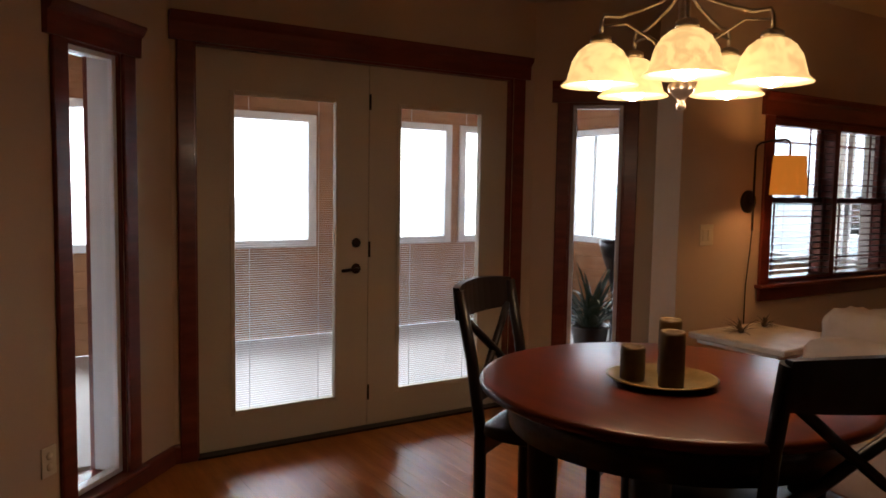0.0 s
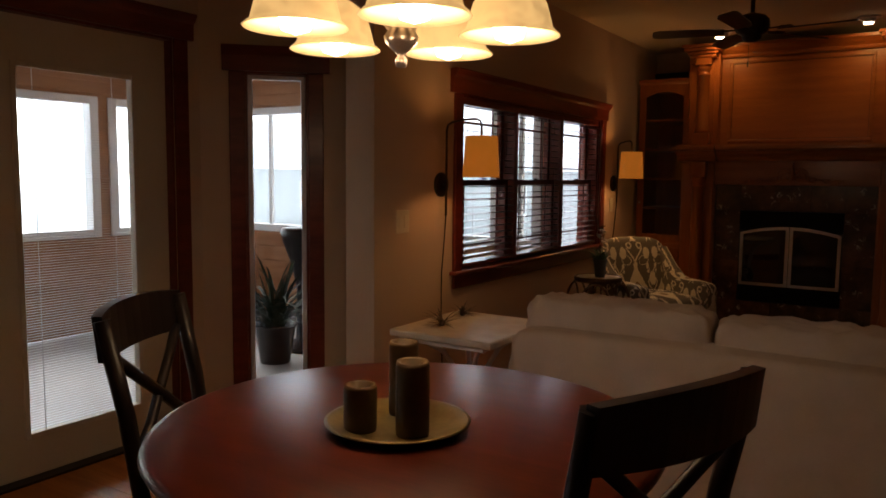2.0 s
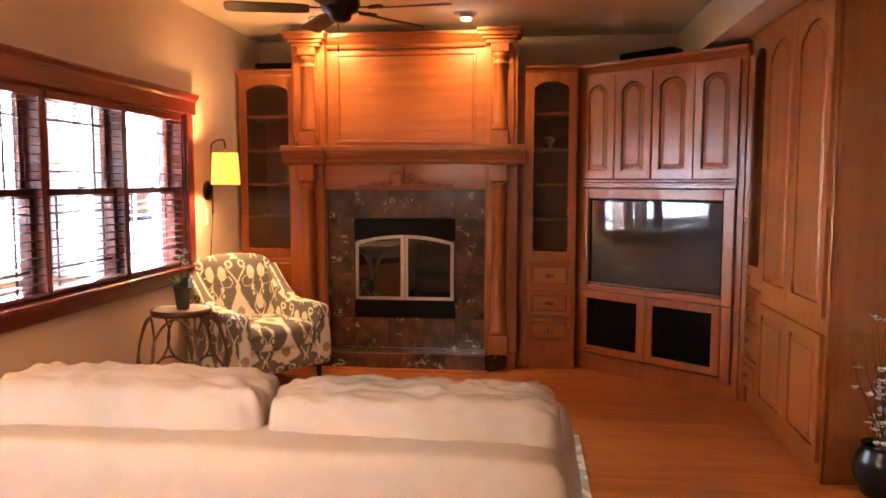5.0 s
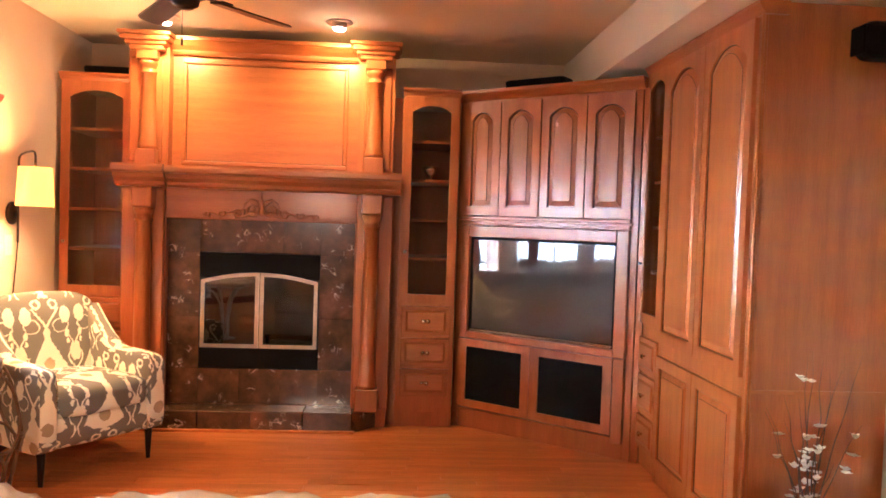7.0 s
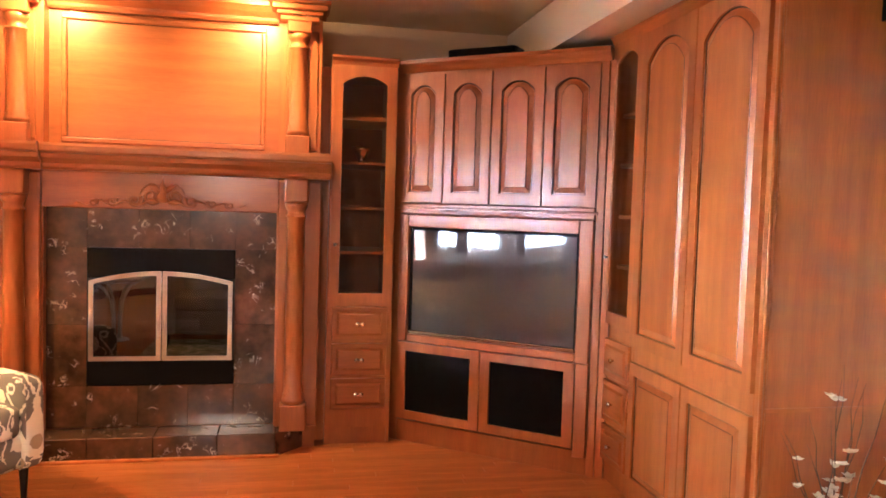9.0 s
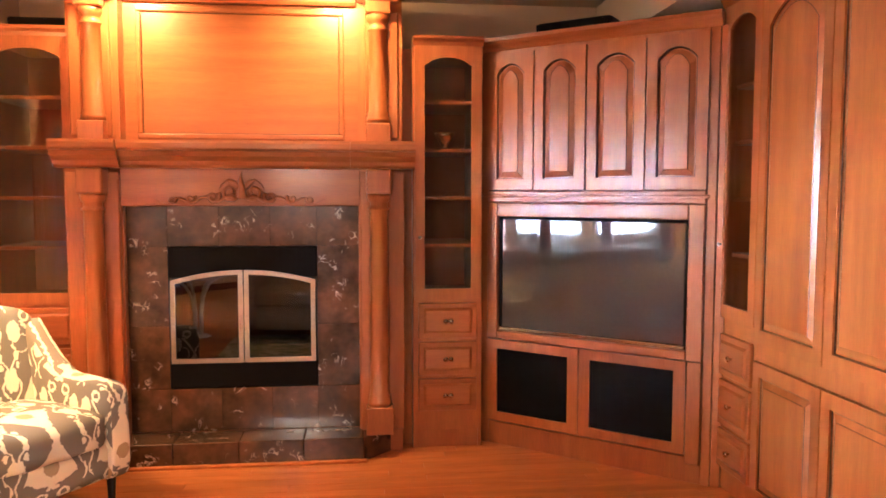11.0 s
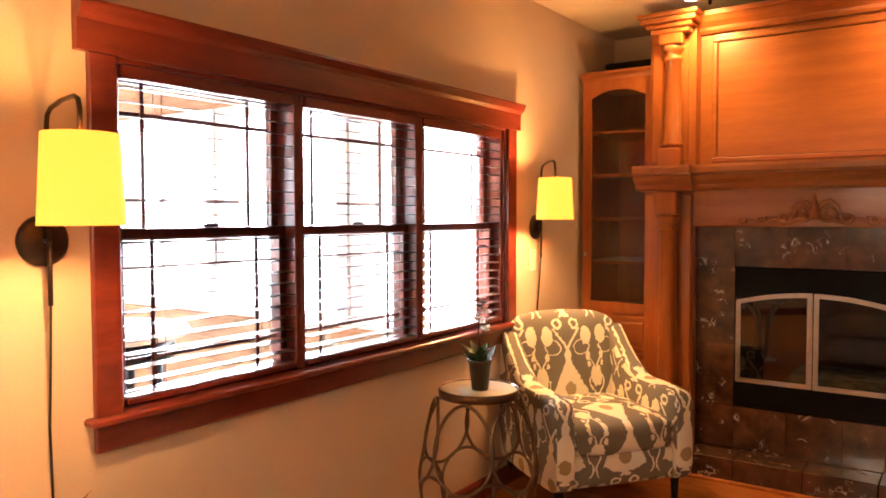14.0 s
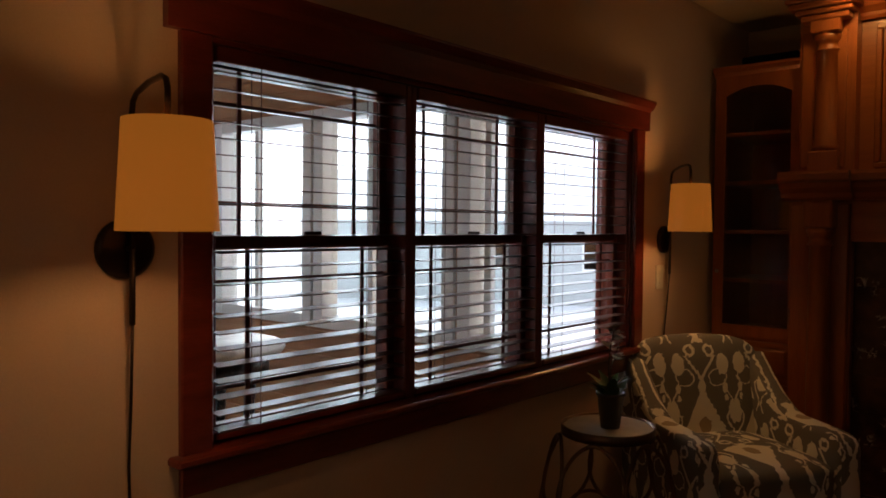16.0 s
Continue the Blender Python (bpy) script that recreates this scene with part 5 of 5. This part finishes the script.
part("pot", plant_pot(bmesh.new(), 0.05, 0.13), POT, orc)
bm = bmesh.new()
rnd = random.Random(5)
for k in range(22):
    blade_leaf(bm, (rnd.uniform(-0.02, 0.02), rnd.uniform(-0.02, 0.02), 0.11), rnd.uniform(0, 6.28), rnd.uniform(0.06, 0.12), 0.04, rnd.uniform(0.1, 0.4), rnd.uniform(0.7, 1.4))
part("leaves", bm, LEAF, orc)
for sx, top in ((0.0, 0.37), (0.03, 0.31)):
    part("stem", tube(bmesh.new(), [(sx * 0.3, 0, 0.12), (sx * 0.5 - 0.008, 0.006, 0.22), (sx * 0.9 - 0.004, 0.0, top - 0.06), (sx * 1.3 + 0.012, -0.006, top)], 0.0028, 6), TWIG, orc)
for k in range(9):
    bm = bmesh.new()
    cx, cy, cz = rnd.uniform(-0.025, 0.055), rnd.uniform(-0.03, 0.03), 0.25 + 0.014 * k
    for q in range(5):
        blade_leaf(bm, (cx, cy, cz), q * 1.256 + k, 0.03, 0.024, 0.2, rnd.uniform(0.2, 0.9))
    part("flower", bm, TWIG if k > 6 else PETAL, orc)

et = thing("end_table", pose(4.66, 3.02, 0), "end table with travertine slab and curved white metal legs", "side table")
part("slab", boxm(-0.33, 0.33, -0.29, 0.29, 0.625, 0.66, 0.006), STONE, et, "thick pale stone slab")
bm = bmesh.new()
for a in ((-0.31, 0.31, -0.24, -0.225), (-0.31, 0.31, 0.225, 0.24), (-0.31, -0.295, -0.225, 0.225), (0.295, 0.31, -0.225, 0.225)):
    box(bm, a[0], a[1], a[2], a[3], 0.605, 0.624)
part("frame", bm, WHITE, et)
for sx in (-1, 1):
    for sy in (-1, 1):
        part("leg", tube(bmesh.new(), [(sx * 0.29, sy * 0.23, 0.61), (sx * 0.2, sy * 0.16, 0.595), (sx * 0.12, sy * 0.095, 0.53), (sx * 0.06, sy * 0.05, 0.42), (sx * 0.035, sy * 0.03, 0.25), (sx * 0.035, sy * 0.03, 0.03)], 0.014, 8), WHITE, et, "curved white metal leg")
part("foot", lathe(bmesh.new(), [(0.12, 0.0), (0.12, 0.012), (0.05, 0.03), (0.03, 0.05), (0.001, 0.05)], n=24), WHITE, et)
for dx, dy, k0 in ((4.56, 3.14, 0), (4.86, 3.2, 1)):
    dec = thing("air_plant", pose(dx, dy, 0.66), "spiky dried air plant standing on the end table", "ornament", "air plants")
    bm = bmesh.new()
    for k in range(30):
        blade_leaf(bm, (0, 0, 0.006), rnd.uniform(0, 6.28), rnd.uniform(0.07, 0.13) - 0.02 * k0, 0.009, 0.25, rnd.uniform(0.15, 1.3))
    part("leaves", bm, TWIG, dec)
    part("bulb", lathe(bmesh.new(), [(0.012, 0.0), (0.017, 0.012), (0.008, 0.03), (0.001, 0.035)], n=10), TWIG, dec)

tb = thing("dining_table", pose(2.63, 1.995, 0), "counter-height round red cherry dining table on a dark pedestal", "table")
part("tabletop", lathe(bmesh.new(), [(0.001, 0.866), (0.51, 0.866), (0.53, 0.876), (0.535, 0.886), (0.53, 0.896), (0.515, 0.9), (0.001, 0.9)], n=80), TABLEWOOD, tb)
part("apron", lathe(bmesh.new(), [(0.43, 0.77), (0.45, 0.77), (0.45, 0.865), (0.43, 0.865), (0.43, 0.77)], n=56), ESPRESSO, tb)
for k in range(4):
    a = k * math.pi / 2 + 0.6
    part("leg", lathe(bmesh.new(), [(0.03, 0), (0.036, 0.08), (0.026, 0.12), (0.045, 0.55), (0.05, 0.72), (0.05, 0.865)], (0.36 * math.cos(a), 0.36 * math.sin(a), 0), 14), ESPRESSO, tb)
ty = thing("tray", pose(2.59, 1.99, 0.9), "round antique gold tray on the dining table", "tray")
part("plate", lathe(bmesh.new(), [(0.001, 0.001), (0.1, 0.001), (0.145, 0.014), (0.153, 0.018), (0.144, 0.02), (0.1, 0.008), (0.001, 0.008)], n=44), TRAYM, ty)


def candle(x, y, r, h):
    th = thing("candle", pose(x, y, 0.908), "olive pillar candle with a hollow top on the tray", "candle", "pillar candles")
    part("wax", lathe(bmesh.new(), [(r * 0.97, 0), (r, 0.01), (r, h - 0.008), (r * 0.94, h), (r * 0.72, h - 0.002), (r * 0.6, h - 0.02), (0.001, h - 0.024)], n=28), WAX, th)
    part("wick", tube(bmesh.new(), [(0, 0, h - 0.024), (0.001, 0, h - 0.01)], 0.0015, 5), BLACK, th)


candle(2.517, 2.031, 0.034, 0.095)
candle(2.552, 1.926, 0.034, 0.15)
candle(2.653, 2.02, 0.032, 0.16)


def dining_chair(m, label):
    th = thing("dining_chair", m, label, "chair", "chairs round the dining table")
    for s in (-1, 1):
        part("back_post", tube(bmesh.new(), [(s * 0.19, 0.2, 0.0), (s * 0.192, 0.2, 0.6), (s * 0.2, 0.235, 0.85), (s * 0.205, 0.285, 1.08)], lambda q: 0.021, 6), ESPRESSO, th)
        part("front_leg", lathe(bmesh.new(), [(0.017, 0), (0.024, 0.59)], (s * 0.2, -0.2, 0), 6), ESPRESSO, th)
        part("side_stretcher", tube(bmesh.new(), [(s * 0.2, -0.2, 0.25), (s * 0.195, 0.2, 0.25)], 0.011, 6), ESPRESSO, th)
        pts = [(-s * 0.19, 0.222, 0.73), (-s * 0.08, 0.236, 0.79), (0.0, 0.248 + s * 0.003, 0.85), (s * 0.09, 0.264, 0.92), (s * 0.18, 0.282, 0.99)]
        part("cross_brace", tube(bmesh.new(), pts, 0.015, 6), ESPRESSO, th)
    bm = bmesh.new()
    n = 10
    for i in range(n):
        u0, u1 = -0.212 + 0.424 * i / n, -0.212 + 0.424 * (i + 1) / n
        def bend(u):
            return 0.04 * (1 - (u / 0.212) ** 2)
        vs = [bm.verts.new((u, 0.268 + bend(u) + dy + (z - 0.98) * 0.12, z + (0.012 * (1 - (u / 0.212) ** 2) if z > 1.0 else 0))) for u, dy, z in ((u0, 0, 0.98), (u1, 0, 0.98), (u1, 0, 1.09), (u0, 0, 1.09), (u0, 0.026, 0.98), (u1, 0.026, 0.98), (u1, 0.026, 1.09), (u0, 0.026, 1.09))]
        for f in ((0, 1, 2, 3), (5, 4, 7, 6), (3, 2, 6, 7), (1, 0, 4, 5)) + (((0, 3, 7, 4),) if i == 0 else ()) + (((1, 5, 6, 2),) if i == n - 1 else ()):
            bm.faces.new([vs[k] for k in f])
    bmesh.ops.remove_doubles(bm, verts=bm.verts[:], dist=1e-5)
    bmesh.ops.recalc_face_normals(bm, faces=bm.faces[:])
    part("top_rail", bm, ESPRESSO, th)
    part("lower_rail", boxm(-0.2, 0.2, 0.212, 0.235, 0.70, 0.735, 0.005), ESPRESSO, th)
    part("seat", cushion(bmesh.new(), -0.225, 0.225, -0.235, 0.2, 0.59, 0.635, 0.008, 8), ESPRESSO, th)
    for y in (-0.2, 0.2):
        part("rail", boxm(-0.19, 0.19, y - 0.012, y + 0.012, 0.52, 0.585, 0.003), ESPRESSO, th)
    return th


chair = dining_chair(pose(2.694, 2.533, 0, 0, 0, 28), "dark espresso dining chair with crossed slat back")
copy_thing(chair, pose(2.682, 1.674, 0, 0, 0, 158))

# ---- small things ----


def wall_plate(name, m, label, toggles):
    th = thing(name, m, label, "light switch" if toggles else "outlet")
    part("plate", boxm(-0.04 if toggles < 2 else -0.058, 0.04 if toggles < 2 else 0.058, -0.007, -0.001, -0.06, 0.06, 0.003, 2), PLATE, th)
    for k in range(max(1, toggles)):
        x = 0 if toggles < 2 else (k - 0.5) * 0.046
        if toggles:
            part("toggle", boxm(x - 0.016, x + 0.016, -0.011, -0.0071, -0.033, 0.033, 0.002), PLATE, th)
        else:
            for z in (-0.022, 0.022):
                part("socket", lathe(bmesh.new(), [(0.016, -0.0071), (0.016, -0.01), (0.001, -0.01)], (0, 0, z), 14, "y"), PLATE, th)


wall_plate("light_switch", pose(4.535, YW, 1.185), "ivory double light switch beside the wall lamp", 2)
wall_plate("light_switch", pose(7.625, YW, 1.19), "ivory light switch beside the window", 1)
wall_plate("wall_outlet", along(WX, WY, 45, LEGW - 0.88) @ pose(0, 0, 0.33), "ivory wall outlet low on the nook wall", 0)

sp = thing("centre_speaker", pose(7.99, 0.31, 2.26, 0, 0, -129), "low black speaker lying on the corner cabinet", "speaker")
part("body", boxm(-0.22, 0.22, 0.1, 0.26, 0.0, 0.125, 0.02, 2), BLACK, sp)
part("grille", boxm(-0.21, 0.21, 0.09, 0.1, 0.008, 0.115, 0.004), CLOTH, sp)
sp2 = thing("wall_speaker", pose(5.95, -0.96, 2.17, 0, 0, 180), "small black speaker bracketed high on the wall", "speaker")
part("body", boxm(-0.06, 0.06, -0.31, -0.06, -0.075, 0.075, 0.045, 4), BLACK, sp2)
part("grille", boxm(-0.045, 0.045, -0.318, -0.311, -0.055, 0.055, 0.003), CLOTH, sp2)
part("bracket", tube(bmesh.new(), [(0, -0.001, 0.0), (0, -0.06, 0.0)], 0.012, 8), BLACK, sp2)
bx = thing("receiver_box", pose(8.45, 3.10, 2.31), "flat black electronics box on the display cabinet", "speaker")
part("body", boxm(-0.12, 0.12, -0.15, 0.15, 0.0, 0.07, 0.008), BLACK, bx)

vs = thing("floor_vase", pose(5.97, -0.55, 0), "squat black ceramic vase with blossoming dry branches", "vase")
part("body", lathe(bmesh.new(), [(0.06, 0.0), (0.085, 0.02), (0.118, 0.09), (0.124, 0.14), (0.112, 0.195), (0.09, 0.23), (0.088, 0.245), (0.095, 0.252), (0.084, 0.25), (0.078, 0.22), (0.1, 0.15), (0.001, 0.1)], n=26), CERAMIC, vs)
rnd = random.Random(11)
for k in range(15):
    a, lean, hgt = rnd.uniform(0, 6.28), rnd.uniform(0.05, 0.2), rnd.uniform(0.4, 0.85)
    pts = [(0, 0, 0.11)]
    for i in range(1, 8):
        q = i / 7
        pts.append((math.cos(a) * lean * q ** 1.4 + rnd.uniform(-0.012, 0.012), math.sin(a) * lean * q ** 1.4 + rnd.uniform(-0.012, 0.012), 0.11 + hgt * q))
    tw = part("branch", tube(bmesh.new(), pts, lambda q: 0.004 * (1.15 - q), 5), TWIG, vs)
    if k % 2 == 0:
        bm = bmesh.new()
        for j in range(6):
            p = pts[rnd.randint(2, 6)]
            bx_, by_, bz_, cup = p[0] + rnd.uniform(-0.025, 0.025), p[1] + rnd.uniform(-0.025, 0.025), p[2] + rnd.uniform(-0.05, 0.05), rnd.uniform(0.2, 1.3)
            for q in range(5):
                blade_leaf(bm, (bx_, by_, bz_), q * 1.256 + j, rnd.uniform(0.018, 0.03), 0.022, 0.15, cup)
        part("blossom", bm, PETAL, tw, "small cream blossoms")

# things on the display shelves
for x, y, z, r, h in ((7.335, -0.55, 1.426, 0.05, 0.05), (7.36, -0.55, 1.159, 0.04, 0.16), (7.33, -0.58, 0.87, 0.06, 0.2)):
    v = thing("shelf_ornament", pose(x, y, z), "small dark vase on a display shelf", "ornament")
    part("body", lathe(bmesh.new(), [(r * 0.5, 0), (r, h * 0.4), (r * 0.8, h * 0.8), (r * 0.45, h), (r * 0.4, h - 0.004), (0.001, h * 0.5)], n=18), CERAMIC, v)
v = thing("glass_bowl", pose(8.42, 0.90, 1.694), "small crystal bowl on a display shelf", "ornament")
part("bowl", lathe(bmesh.new(), [(0.03, 0), (0.02, 0.02), (0.055, 0.08), (0.06, 0.1), (0.055, 0.1), (0.001, 0.03)], n=18), CHROME, v)


# ---- oak floor, board by board ----
floor = thing("floor", pose(0, 0, 0), "glossy reddish oak strip floor", "floor")
floor["kind"] = "structure"
PW, GAP = 0.083, 0.0012
rnd = random.Random(7)
meshes = {}
for ln_ in (0.6, 0.9, 1.2):
    bm = boxm(0, PW - GAP, 0, ln_ - GAP, -0.02, 0.0, 0.0016)
    me = bpy.data.meshes.new("plank")
    bm.to_mesh(me)
    bm.free()
    me.materials.append(OAK)
    meshes[ln_] = me
rest = bmesh.new()
count = 0
x = -1.99
while x < 8.72:
    y = -1.5 + rnd.uniform(-0.5, 0.1)
    y_end = 3.5 if x < 0.85 or x > 4.85 else min(4.56, 3.6 + (x - 0.85), 4.56 - (x - 4.15))
    while y < y_end - 0.02:
        ln_ = rnd.choice((0.6, 0.9, 1.2))
        near = 5.0 < x < 8.2 and -0.6 < y < 3.0
        if near and count < 300:
            o = new("plank", meshes[ln_])
            o.parent = floor
            o.matrix_basis = pose(x, y, rnd.uniform(-0.0003, 0.0))
            count += 1
        else:
            y0, y1 = max(y, -1.0), min(y + ln_ - GAP, y_end)
            if y1 > y0 + 0.01:
                box(rest, x, x + PW - GAP, y0, y1, -0.02, -0.0002)
        y += ln_
    x += PW
far = part("floor_boards", rest, OAK, floor, "more oak boards")
far["kind"] = "stuff"
